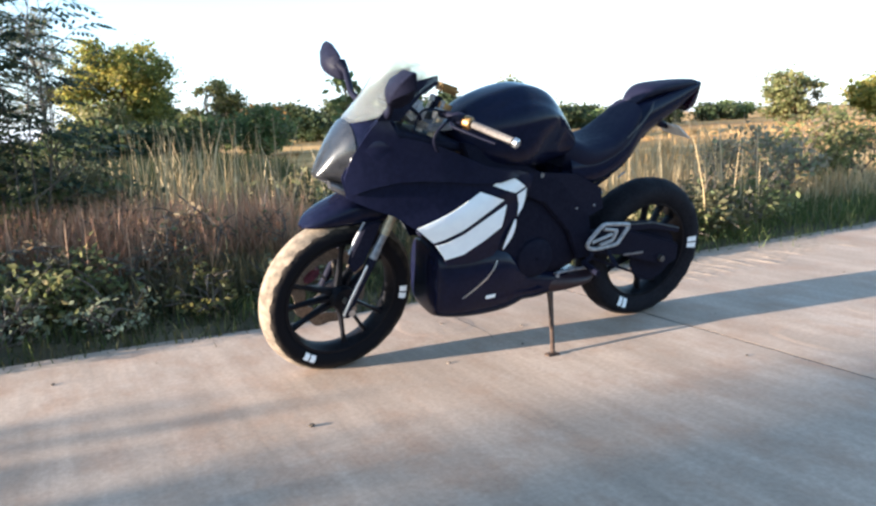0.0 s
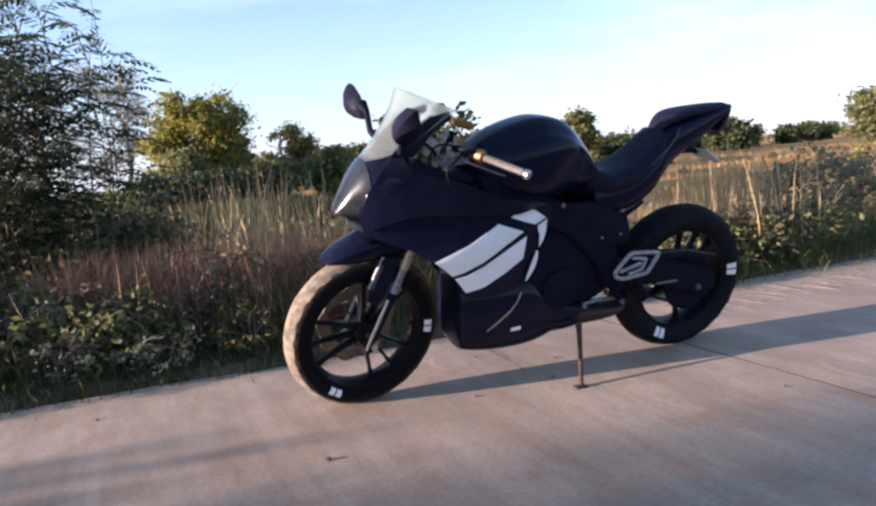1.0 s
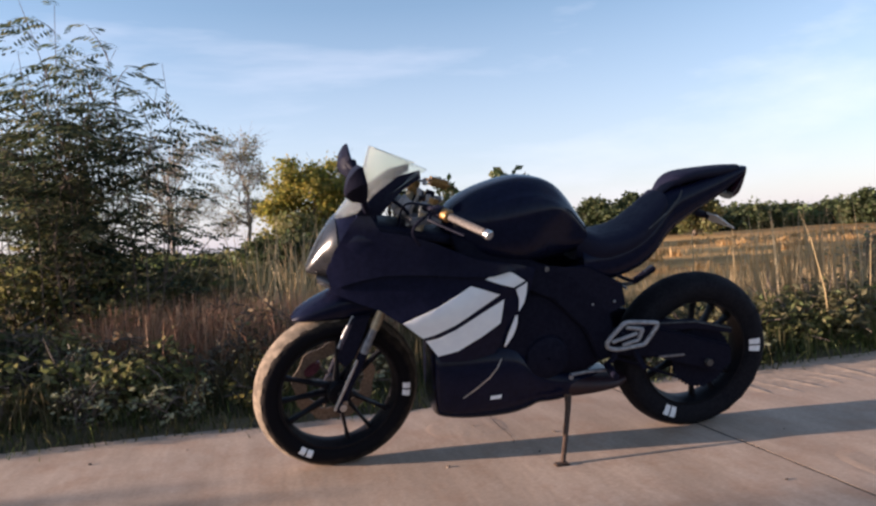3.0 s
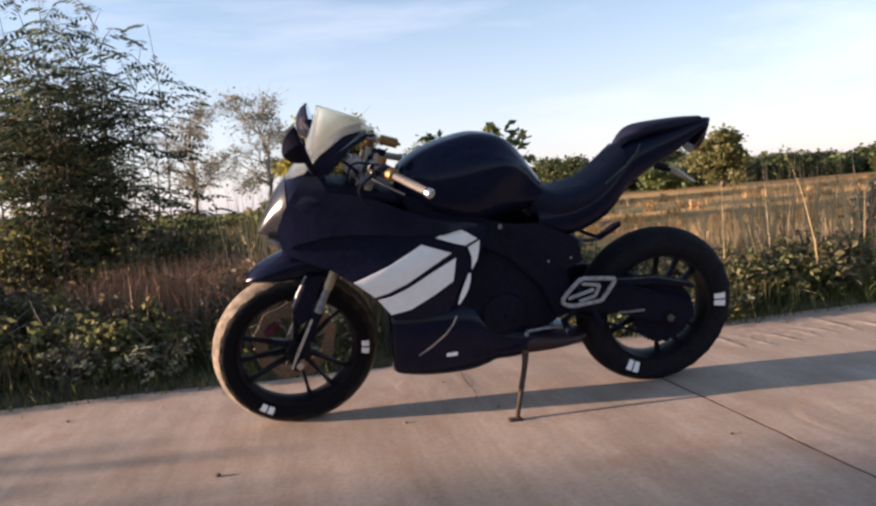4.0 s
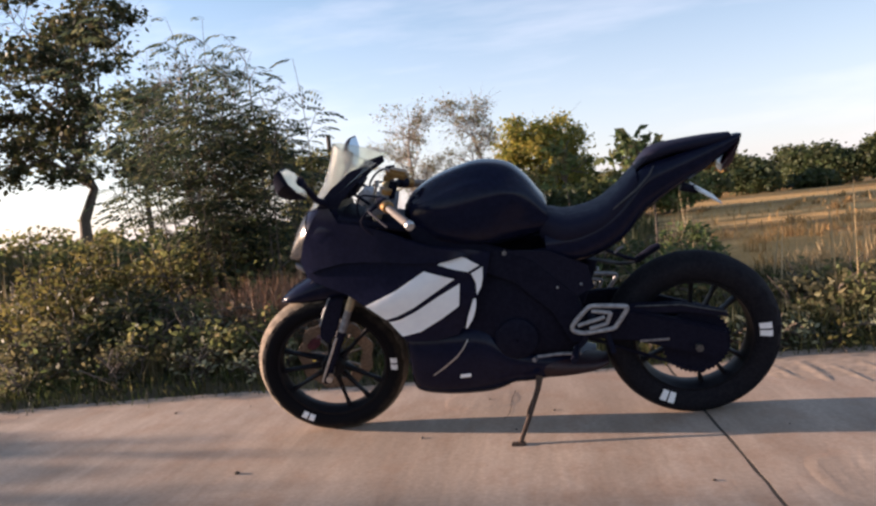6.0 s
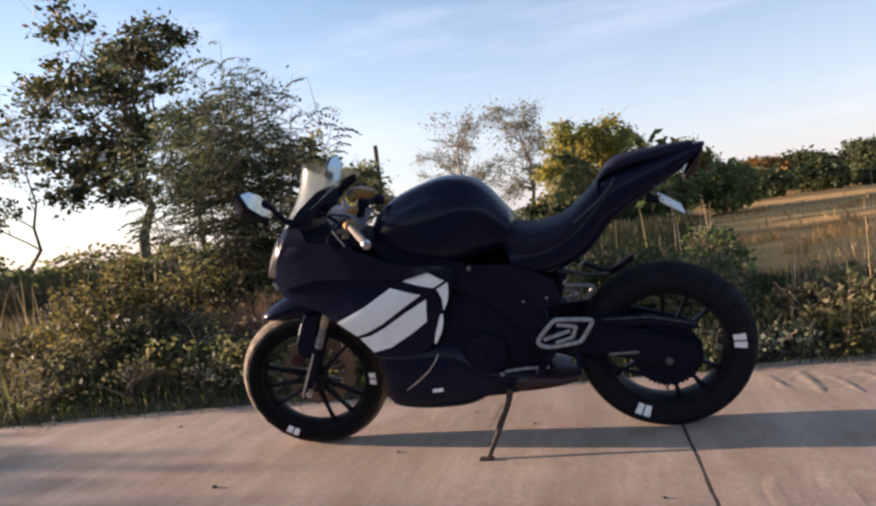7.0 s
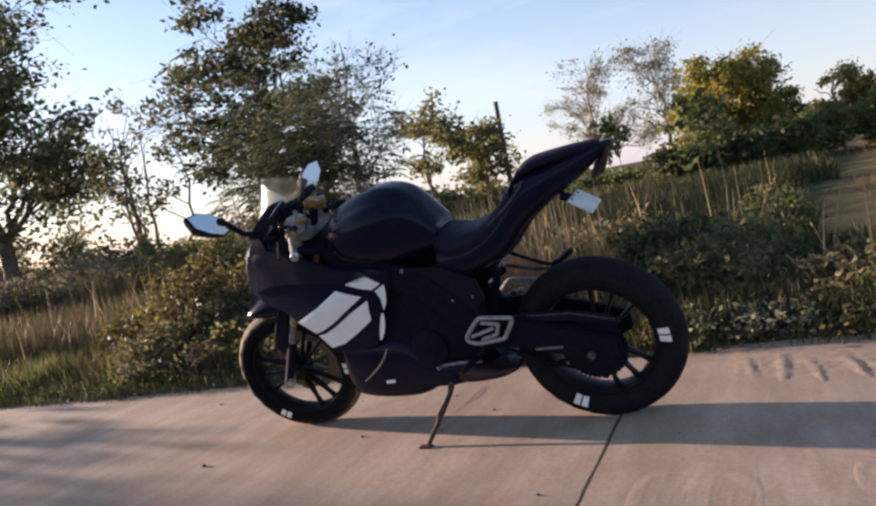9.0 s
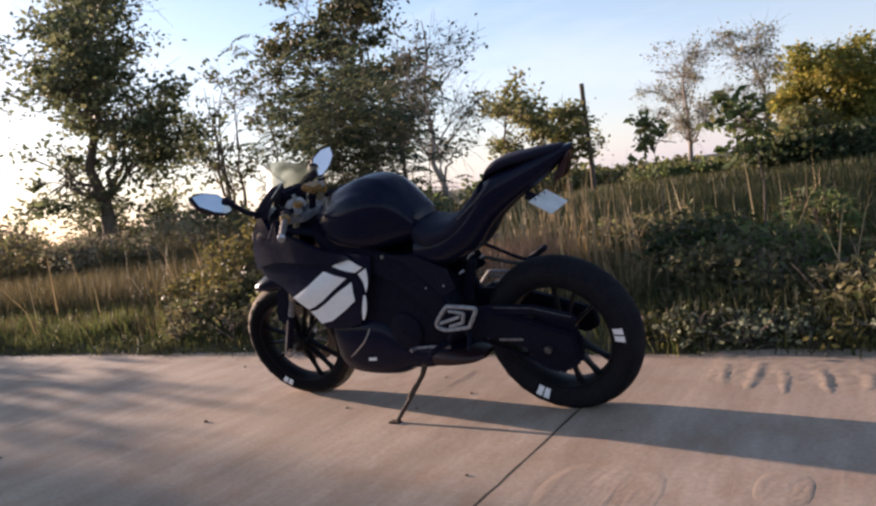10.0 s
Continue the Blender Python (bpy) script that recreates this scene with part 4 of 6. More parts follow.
woody("tree", (37.0, 20.5), 2.3, 1.8, 0.12, L_YELLOW, BARK, 115, "yellow-green tree far along the road", clumps=50, per=100, leaf=0.15, clump_r=0.45, bare=0.05)
woody("tree", (10.2, 42.0), 2.2, 1.6, 0.12, L_ORANGE, BARK, 116, "orange-brown tree far across the field", clumps=60, per=130, leaf=0.16, clump_r=0.45, bare=0.05)
rt = random.Random(5)
for i in range(15):
    a = 0.25 + 0.030 * i + rt.uniform(-0.012, 0.012)
    d = rt.uniform(48, 60)
    woody("tree", (0.5 + d * a, -2.7 + d * math.sqrt(1 - a * a)), rt.uniform(2.1, 2.8) if a < 0.46 else rt.uniform(1.2, 1.8), rt.uniform(1.3, 2.0), 0.14, L_DEEP, BARK, 130 + i, "dark rounded tree in the far tree line", group="far tree line", clumps=50, per=110, leaf=0.17, clump_r=0.55, bare=0.03, twigs=1)
for i in range(12):
    x = -5.0 + 0.9 * i
    woody("shrub", (x + rt.uniform(-0.3, 0.3), 19.0 + rt.uniform(-1.5, 3.5)), rt.uniform(1.2, 2.1) * (0.45 if i < 5 else 1.0), rt.uniform(0.7, 1.0), 0.05, L_DARK if i % 3 else L_OLIVE, BARK, 160 + i, "dense shrub of the hedge along the field", "shrub", group="hedge shrubs", clumps=34, per=80, leaf=0.09, clump_r=0.30, bare=0.04, twigs=1)
for i in range(14):
    x = 6 + 3.4 * i
    woody("shrub", (x, 36 + rt.uniform(-3, 6) + 0.2 * i), rt.uniform(0.8, 1.5), rt.uniform(1.0, 1.7), 0.06, L_DEEP if i % 4 else L_DARK, BARK, 190 + i, "low shrub far across the field", "shrub", group="far shrubs", clumps=30, per=60, leaf=0.18, clump_r=0.45, bare=0.03, twigs=1)

for i in range(12):
    x = -16.5 + 1.05 * i
    woody("shrub", (x + rt.uniform(-0.4, 0.4), 9.2 + rt.uniform(-1.6, 1.8)), rt.uniform(0.6, 1.0), rt.uniform(0.6, 0.9), 0.04, L_OLIVE if i % 2 else L_DARK, BARK, 230 + i, "scrubby olive shrub below the trees", "shrub", group="scrub below the trees", clumps=30, per=60, leaf=0.08, clump_r=0.26, bare=0.05, twigs=1)
for i in range(9):
    x = -19.5 + 1.3 * i
    woody("shrub", (x + rt.uniform(-0.4, 0.4), 7.6 + rt.uniform(-0.8, 2.6)), rt.uniform(1.2, 2.0) if x < -13.5 else rt.uniform(0.8, 1.3), rt.uniform(0.6, 0.9), 0.03, L_PALE if i % 2 else L_OLIVE, BARK, 270 + i, "thin sparse shrub below the trees", "shrub", group="sparse scrub below the trees", clumps=34, per=40, leaf=0.06, clump_r=0.28, stems=4, bare=0.15, spread_xy=0.25, twigs=3)
for i in range(12):
    x = -34 + 2.6 * i
    woody("shrub", (x, 24 + rt.uniform(-3, 5)), rt.uniform(0.7, 1.25), rt.uniform(1.2, 1.8), 0.06, L_OLIVE if i % 3 else L_DARK, BARK, 250 + i, "dense far shrub behind the trees", "shrub", group="scrub behind the trees", clumps=30, per=60, leaf=0.15, clump_r=0.45, bare=0.03, twigs=1)

for i in range(8):
    woody("shrub", (-15.5 + 1.0 * i + rt.uniform(-0.4, 0.4), 5.6 + rt.uniform(-0.7, 2.0)), rt.uniform(0.7, 1.15), rt.uniform(0.6, 0.9), 0.025, L_PALE if i % 3 else L_BROWN, BARK, 320 + i, "pale thin scrub beyond the tall grass", "shrub", group="pale scrub beyond the grass", clumps=34, per=30, leaf=0.05, clump_r=0.28, stems=5, bare=0.12, spread_xy=0.3, twigs=3)

for k, (x, y, h) in enumerate(((-14.6, 8.4, 2.1), (-11.6, 8.1, 1.6), (-10.8, 8.9, 1.35), (-13.3, 9.4, 1.9))):
    woody("shrub", (x, y), h, 0.85, 0.03, L_LIGHT, BARK, 350 + k, "thin leafy shrub round the stout tree", "shrub", group="thin shrubs round the stout tree", clumps=40, per=34, leaf=0.065, clump_r=0.30, stems=4, bare=0.08, spread_xy=0.3, twigs=3)

# out of view: two trees and a shrub added to shade the near road
woody("tree", (-23.5, 1.0), 4.5, 1.9, 0.2, L_DARK, BARK, 301, "unseen roadside tree added to shade the road", clumps=80, per=120, leaf=0.12, clump_r=0.45, bare=0.2)
woody("shrub", (-12.0, 1.0), 1.75, 1.0, 0.03, L_DARK, BARK, 303, "thin unseen roadside shrub added to shade the road", "shrub", clumps=44, per=34, leaf=0.08, clump_r=0.30, stems=4, bare=0.06, spread_xy=0.3)
woody("tree", (-30.0, 1.9), 7.0, 1.5, 0.2, L_DARK, BARK, 302, "unseen second roadside tree added to shade the road", clumps=70, per=110, leaf=0.12, clump_r=0.5, bare=0.28)

for k, (x, y, h, r) in enumerate(((-0.55, 17.6, 1.0, 0.9), (0.75, 17.2, 1.1, 1.0), (1.9, 18.6, 1.15, 1.0))):
    woody("shrub", (x, y), h, r, 0.05, L_DEEP, BARK, 340 + k, "dark dense bush below the tree line", "shrub", group="bushes below the tree line", clumps=46, per=70, leaf=0.10, clump_r=0.30, bare=0.03, twigs=1)

post = empty("fence_post", Matrix.Translation((-4.92, 16.5, -0.05)), "weathered dark wooden post standing among trees", "post")
part("pole", tube([(0, 0, 0), (0.02, 0, 1.1), (-0.01, 0.01, 2.2), (0, 0, 3.22)], [0.075, 0.07, 0.065, 0.06], 9), BARK, post)


# ---- motorcycle ----
LEAN = 12.0
FOOT = Matrix.Translation((-0.578, -0.07, 0))
STAND = FOOT @ Matrix.Rotation(radians(-1.9), 4, "Z") @ FOOT.inverted() @ Matrix.Translation((0, -0.012, 0)) @ Matrix.Rotation(radians(LEAN), 4, "X")
bike = empty("motorcycle", STAND, "black sport motorcycle with white side panels leaning on its side stand", "motorcycle")
FX, FZ, FR = -0.578, 0.280, 0.287
RX, RZ, RR = 0.748, 0.297, 0.302
STEER = Matrix.Translation((-0.50, 0, 0.45)) @ Matrix.Rotation(radians(9), 4, Vector((0.43, 0, 0.90))) @ Matrix.Translation((0.50, 0, -0.45))
STILL = Matrix.Identity(4)


def tyre_profile(r, half, inner):
    """Sidewall from bead to shoulder, in radius and y."""
    return [(inner, half * 0.62), (inner + 0.012, half * 0.86), (r - 0.055, half * 1.0), (r - 0.034, half * 0.97), (r - 0.020, half * 0.80)]


def wheel(name, cx, cz, r, half, inner, m, tread_mat, label):
    w = new(name, bpy.data.meshes.new(name))
    w.parent = bike
    tagged(w, label)
    # the hub is the wheel's own mesh
    hub = lathe([(0.012, -half * 0.9), (0.040, -half * 0.9), (0.046, -half * 0.5), (0.038, 0), (0.046, half * 0.5), (0.040, half * 0.9), (0.012, half * 0.9)], cx, cz, 32)
    turned(hub, m)
    sharpen(hub)
    hub.to_mesh(w.data)
    hub.free()
    w.data.materials.append(RIM)
    side = tyre_profile(r, half, inner)
    casing = [(inner - 0.002, -half * 0.55)] + [(a, -b) for a, b in side] + [(r - 0.016, -half * 0.66), (r - 0.016, half * 0.66)] + side[::-1] + [(inner - 0.002, half * 0.55)]
    part("tyre", turned(lathe(casing, cx, cz, 96), m), dusty_rubber(cx, cz) if tread_mat == DUSTY else RUBBER, w)
    crown = [(r - 0.020, -half * 0.805), (r - 0.009, -half * 0.56), (r - 0.002, -half * 0.25), (r, 0), (r - 0.002, half * 0.25), (r - 0.009, half * 0.56), (r - 0.020, half * 0.805), (r - 0.024, half * 0.6), (r - 0.024, -half * 0.6)]
    tread = lathe(crown, cx, cz, 96)
    # slanted sipes pressed into the tread
    for v in tread.verts:
        a = math.atan2(v.co.z - cz, v.co.x - cx)
        if v.co.y and (math.hypot(v.co.x - cx, v.co.z - cz) > r - 0.012):
            k = (a * 12 / math.pi + abs(v.co.y) / half * 1.6) % 1.0
            if k < 0.13:
                f = 1 - 0.0045 / r
                v.co.x, v.co.z = cx + (v.co.x - cx) * f, cz + (v.co.z - cz) * f
    # blocks along both shoulders
    for v in tread.verts:
        if abs(abs(v.co.y) - half * 0.805) < 0.002:
            a = math.atan2(v.co.z - cz, v.co.x - cx)
            v.co.y *= 1.05 if math.sin(a * 24 + 0.4) > 0.2 else 0.94
    part("tread", turned(tread, m), tread_mat, w, angle=60)
    rim = [(inner + 0.004, -half * 0.60), (inner + 0.003, -half * 0.72), (inner - 0.005, -half * 0.72), (inner - 0.009, -half * 0.45), (inner - 0.014, -half * 0.2), (inner - 0.014, half * 0.2), (inner - 0.009, half * 0.45), (inner - 0.005, half * 0.72), (inner + 0.003, half * 0.72), (inner + 0.004, half * 0.60)]
    part("rim", turned(lathe(rim, cx, cz, 80), m), RIM, w)
    for k in range(9):
        a = radians(-57 + 120 * (k // 3) + 25 * (k % 3 - 1))
        a0 = a + 0.16 * (k % 3 - 1)
        p0, p1 = Vector((cx + 0.036 * math.cos(a0), 0, cz + 0.036 * math.sin(a0))), Vector((cx + (inner - 0.01) * math.cos(a), 0, cz + (inner - 0.01) * math.sin(a)))
        d = (p1 - p0).normalized()
        s = Vector((-d.z, 0, d.x))
        bm = bmesh.new()
        rings = []
        for f, hw, hy in ((0, 0.012, half * 0.42), (0.3, 0.0075, half * 0.32), (0.75, 0.006, half * 0.22), (1.0, 0.010, half * 0.26)):
            c = p0.lerp(p1, f)
            rings.append([c + s * hw * sx + Vector((0, hy * sy, 0)) for sx, sy in ((-0.6, -1), (0.6, -1), (1, -0.4), (1, 0.4), (0.6, 1), (-0.6, 1), (-1, 0.4), (-1, -0.4))])
        ring_skin(bm, rings)
        part("spoke", turned(bm, m), RIM, w)
    return w, side


def tyre_marks(w, side, cx, cz, angles, m):
    """White bars in pairs, painted on the left sidewall."""
    pts = sorted(side)
    for a in angles:
        for off in (-0.058, 0.058):
            bm = bmesh.new()
            grid = []
            for i in range(5):
                f = 0.02 + 0.76 * i / 4
                r = pts[1][0] + (pts[3][0] - pts[1][0]) * f
                y = -np.interp(r, [p[0] for p in pts], [p[1] for p in pts]) - 0.0012
                grid.append([bm.verts.new((cx + r * math.cos(t), y, cz + r * math.sin(t))) for t in (a + off + u for u in np.linspace(-0.046, 0.046, 5))])
            for i in range(4):
                for j in range(4):
                    bm.faces.new((grid[i][j], grid[i][j + 1], grid[i + 1][j + 1], grid[i + 1][j]))
            part("sidewall_mark", turned(bm, m), WHITE, w, "white painted bar")


fw, fside = wheel("front_wheel", FX, FZ, FR, 0.052, 0.207, STEER, DUSTY, "black front wheel with thin spokes in threes and a dusty tyre")
tyre_marks(fw, fside, FX, FZ, [radians(v) for v in (236, 356)], STEER)
rw, rside = wheel("rear_wheel", RX, RZ, RR, 0.066, 0.204, STILL, RUBBER, "black rear wheel with thin spokes in threes and a wide tyre")
tyre_marks(rw, rside, RX, RZ, [radians(v) for v in (245, 4)], STILL)

# front brake
bm = bmesh.new()
rings = []
for k in range(120):
    a = 2 * math.pi * k / 120
    ro, ri = 0.146 + 0.006 * math.sin(9 * a), 0.102 + 0.005 * math.sin(9 * a + 1.0)
    rings.append([(FX + r * math.cos(a), y, FZ + r * math.sin(a)) for r, y in ((ri, 0.060), (ri, 0.064), (ro, 0.064), (ro, 0.060))])
ring_skin(bm, rings + [rings[0]], caps=False)
bmesh.ops.remove_doubles(bm, verts=bm.verts, dist=1e-5)
disc = part("brake_disc", turned(bm, STEER), STEEL, fw, "thin wavy steel brake disc")
bm = bmesh.new()
for k in range(9):
    a = 2 * math.pi * k / 9
    tube([(FX + 0.045 * math.cos(a), 0.056, FZ + 0.045 * math.sin(a)), (FX + 0.104 * math.cos(a + 0.12), 0.061, FZ + 0.104 * math.sin(a + 0.12))], 0.0045, 6, bm)
part("disc_carrier", turned(bm, STEER), STEEL, fw)
part("front_caliper", turned(slab_outline([(-0.688, 0.332), (-0.662, 0.360), (-0.630, 0.368), (-0.618, 0.348), (-0.645, 0.318), (-0.676, 0.312)], 0.074, 0.042, bevel=0.006), STEER), RED, bike, "red brake caliper")

# fork: tan stanchion above, silver slider, slim foot
for side in (-1, 1):
    y = 0.098 * side
    fork = part("fork_leg", turned(tube([(-0.452, y, 0.56), (-0.462, y, 0.54), (-0.464, y, 0.535), (-0.487, y, 0.488), (-0.490, y, 0.482), (-0.512, y, 0.436)], [0.012, 0.0150, 0.0135, 0.0135, 0.0150, 0.0150], 16), STEER), FORK_GREY, bike, "silver fork slider")
    part("fork_tube", turned(tube([(-0.27, y, 0.935), (-0.40, y, 0.667), (-0.468, y, 0.527)], [0.014, 0.015, 0.016], 16), STEER), FORK_TAN, fork, "tan upper fork tube")
    part("fork_foot", turned(tube([(-0.506, y, 0.446), (-0.520, y, 0.418), (-0.575, y, 0.31), (-0.595, y, 0.262), (-0.602, y, 0.248)], [0.0165, 0.0160, 0.015, 0.018, 0.012], 14), STEER), ENGINE, fork)
    if side < 0:
        part("fork_edge", turned(tube([(-0.530, y - 0.009, 0.428), (-0.556, y - 0.009, 0.375), (-0.588, y - 0.009, 0.31), (-0.612, y - 0.009, 0.258)], [0.004, 0.0055, 0.0055, 0.005], 8), STEER), SILVER, fork, "thin bright silver edge")
    part("axle_nut", turned(tube([(FX - 0.008, y - 0.018 * side, FZ - 0.014), (FX - 0.008, y + 0.020 * side, FZ - 0.014)], 0.013, 6), STEER), SILVER, fork)
    part("fork_cap", turned(tube([(-0.268, y, 0.935), (-0.262, y, 0.95)], 0.022, 6), STEER), GOLD, fork, "gold fork cap")
    guard = slab_outline([(-0.475, 0.575), (-0.535, 0.572), (-0.585, 0.47), (-0.592, 0.43), (-0.57, 0.40), (-0.535, 0.43), (-0.505, 0.50)], y - 0.012 * side, 0.018, bevel=0.004)
    g = part("fork_guard", turned(guard, STEER), PLASTIC, bike, "black fork guard")
    part("guard_edge", turned(tube([(-0.532, y - 0.02 * side, 0.572), (-0.562, y - 0.02 * side, 0.52), (-0.586, y - 0.02 * side, 0.468)], 0.0055, 8), STEER), GREY_ALLOY, g, "narrow grey alloy edge")
part("front_axle", turned(tube([(FX, -0.115, FZ), (FX, 0.115, FZ)], 0.010, 12), STEER), STEEL, bike)
part("triple_clamp", turned(box(-0.345, -0.235, -0.125, 0.125, 0.868, 0.895, 0.008), STEER), FORK_GREY, bike, "grey alloy top clamp")

# mudguards
fender = loft([(-0.722, 0.556, 0.566, 0.020), (-0.69, 0.552, 0.594, 0.050), (-0.63, 0.548, 0.625, 0.068), (-0.55, 0.545, 0.652, 0.076), (-0.47, 0.540, 0.648, 0.078), (-0.42, 0.530, 0.615, 0.070)], 24, 2.4)
part("front_mudguard", turned(fender, STEER), PAINT, bike)
hanger = part("pillion_hanger", tube([tuple(v) for v in smooth_rows([(0.34, 0.125, 0.650), (0.43, 0.150, 0.612), (0.55, 0.155, 0.550), (0.605, 0.157, 0.533)], 4)], 0.0075, 8), PLASTIC, bike)
part("hanger_strut", tube([tuple(v) for v in smooth_rows([(0.34, 0.125, 0.574), (0.41, 0.150, 0.560), (0.53, 0.155, 0.527), (0.605, 0.157, 0.530)], 4)], 0.0075, 8), DARK_ALLOY, hanger, "worn alloy strut")
part("folded_peg", tube([(0.585, 0.157, 0.528), (0.600, 0.157, 0.538), (0.655, 0.158, 0.571), (0.676, 0.158, 0.580), (0.681, 0.158, 0.580)], [0.010, 0.014, 0.015, 0.012, 0.006], 10), PLASTIC, hanger)


# bodywork
def fairing_depth(x, z):
    """Half width of the fairing skin, with a crease and a scoop."""
    wx = np.interp(x, [-0.67, -0.64, -0.60, -0.55, -0.47, -0.38, -0.28, -0.20, -0.10, 0.02, 0.10, 0.42], [0.035, 0.070, 0.095, 0.118, 0.140, 0.158, 0.176, 0.182, 0.174, 0.157, 0.150, 0.125])
    wz = np.interp(z, [0.15, 0.20, 0.26, 0.34, 0.45, 0.56, 0.68, 0.78, 0.86, 0.92, 0.96], [0.45, 0.62, 0.80, 0.88, 0.92, 1.0, 0.985, 0.93, 0.84, 0.74, 0.62])
    crease = 0.010 * math.exp(-(((z - (0.60 + 0.35 * (x + 0.2))) / 0.035) ** 2)) if x < 0.05 else 0.0
    return float(wx * wz + crease)


SIDE = [(-0.585, 0.655), (-0.60, 0.72), (-0.575, 0.79), (-0.53, 0.86), (-0.49, 0.905), (-0.455, 0.905), (-0.425, 0.852), (-0.35, 0.838), (-0.27, 0.812), (-0.20, 0.782), (-0.12, 0.748), (0.0, 0.722), (0.085, 0.70), (0.062, 0.62), (0.032, 0.56), (0.008, 0.525), (-0.028, 0.455), (-0.06, 0.415), (-0.14, 0.400), (-0.245, 0.405), (-0.262, 0.44), (-0.30, 0.492), (-0.37, 0.548), (-0.44, 0.595), (-0.52, 0.625)]
NOSE = [(-0.662, 0.706, 0.722, 0.024), (-0.640, 0.700, 0.768, 0.050), (-0.605, 0.690, 0.830, 0.078), (-0.560, 0.670, 0.885, 0.112), (-0.50, 0.642, 0.922, 0.134), (-0.43, 0.640, 0.925, 0.146)]
cowl = part("nose_cowl", loft([tuple(v) for v in smooth_rows(NOSE, 3) if v[0] > -0.572], 32, 2.3, 2), PAINT, bike)
part("nose_visor", loft([(x, zb - 0.001, zt + 0.003, w + 0.0035) for x, zb, zt, w in smooth_rows(NOSE, 4) if x < -0.552], 32, 2.3, 2), VISOR, cowl, "glossy dark visor over the nose")
for side in (-1, 1):
    lamp = loft([(-0.630, 0.680, 0.706, 0.018), (-0.60, 0.662, 0.700, 0.032), (-0.56, 0.645, 0.690, 0.036), (-0.52, 0.638, 0.670, 0.020)], 16, 2.2, y=0.055 * side)
    part("headlight", lamp, LENS, cowl, "dark headlight lens under the nose")
for side in (-1, 1):
    f = part("side_fairing", draped(SIDE, fairing_depth, 0.006, 0.028, side), PAINT, bike)
    WING = [(-0.580, 0.670), (-0.596, 0.72), (-0.573, 0.79), (-0.528, 0.858), (-0.49, 0.903), (-0.456, 0.903), (-0.426, 0.850), (-0.35, 0.836), (-0.27, 0.810), (-0.20, 0.780), (-0.12, 0.746), (-0.02, 0.722), (0.01, 0.705), (-0.071, 0.690), (-0.163, 0.696), (-0.26, 0.708), (-0.353, 0.714), (-0.43, 0.712), (-0.50, 0.698), (-0.55, 0.682)]
    part("upper_wing", draped(WING, lambda x, z: fairing_depth(x, z) + 0.012 + 0.006 * max(0.0, min(1.0, (0.76 - z) / 0.06)), 0.010, 0.026, side), PAINT, f)
    proud = lambda x, z: fairing_depth(x, z) + 0.0040  # noqa: E731
    PANELS = [
        [(-0.369, 0.553), (-0.25, 0.605), (-0.145, 0.663), (-0.095, 0.645), (-0.045, 0.624), (-0.12, 0.582), (-0.20, 0.535), (-0.262, 0.507), (-0.305, 0.495)],
        [(-0.295, 0.485), (-0.255, 0.428), (-0.187, 0.442), (-0.11, 0.482), (-0.042, 0.524), (-0.036, 0.565), (-0.030, 0.605), (-0.11, 0.567), (-0.19, 0.522), (-0.255, 0.492)],
        [(-0.096, 0.680), (-0.034, 0.709), (0.005, 0.690), (0.044, 0.662), (0.003, 0.643), (-0.045, 0.660)],
        [(0.012, 0.636), (0.053, 0.655), (0.050, 0.618), (0.041, 0.585), (0.023, 0.556), (0.024, 0.60)],
    ]
    for p in PANELS:
        part("white_panel", draped(p, proud, 0.0016, 0.03, side), WHITE, f, "white fairing panel")
    part("fairing_bolt", tube([(0.129, 0.122 * side, 0.687), (0.129, 0.135 * side, 0.687)], [0.011, 0.008], 12), SILVER, bike)
    bm = bmesh.new()
    edge = smooth_rows([(0.014, 0.166, 0.545, 0.004), (0.006, 0.168, 0.515, 0.009), (-0.008, 0.168, 0.478, 0.010), (-0.026, 0.166, 0.440, 0.003)], 3)
    ring_skin(bm, [[(x + w, (y - 0.004) * side, z), (x + w, y * side - 0.003 * side, z), (x - w, y * side, z), (x - w, (y - 0.004) * side, z)] for x, y, z, w in edge])
    part("fairing_blade", bm, WHITE, f, "narrow white edge blade")

pan = loft([(-0.256, 0.198, 0.43, 0.105), (-0.242, 0.168, 0.44, 0.130), (-0.16, 0.153, 0.45, 0.148), (-0.06, 0.147, 0.45, 0.148), (0.03, 0.151, 0.43, 0.142), (0.085, 0.168, 0.37, 0.134), (0.115, 0.182, 0.34, 0.130), (0.19, 0.184, 0.31, 0.122), (0.30, 0.206, 0.285, 0.110), (0.417, 0.224, 0.252, 0.085)], 30, 3.2)
belly = part("belly_pan", pan, PAINT, bike)


def pan_depth(x, z):
    round_off = (1 - min(0.98, abs((z - 0.30) / 0.15)) ** 3.2) ** (1 / 3.2)
    return float(np.interp(x, [-0.25, -0.16, -0.06, 0.03, 0.10], [0.125, 0.149, 0.149, 0.143, 0.133])) * round_off + 0.0028


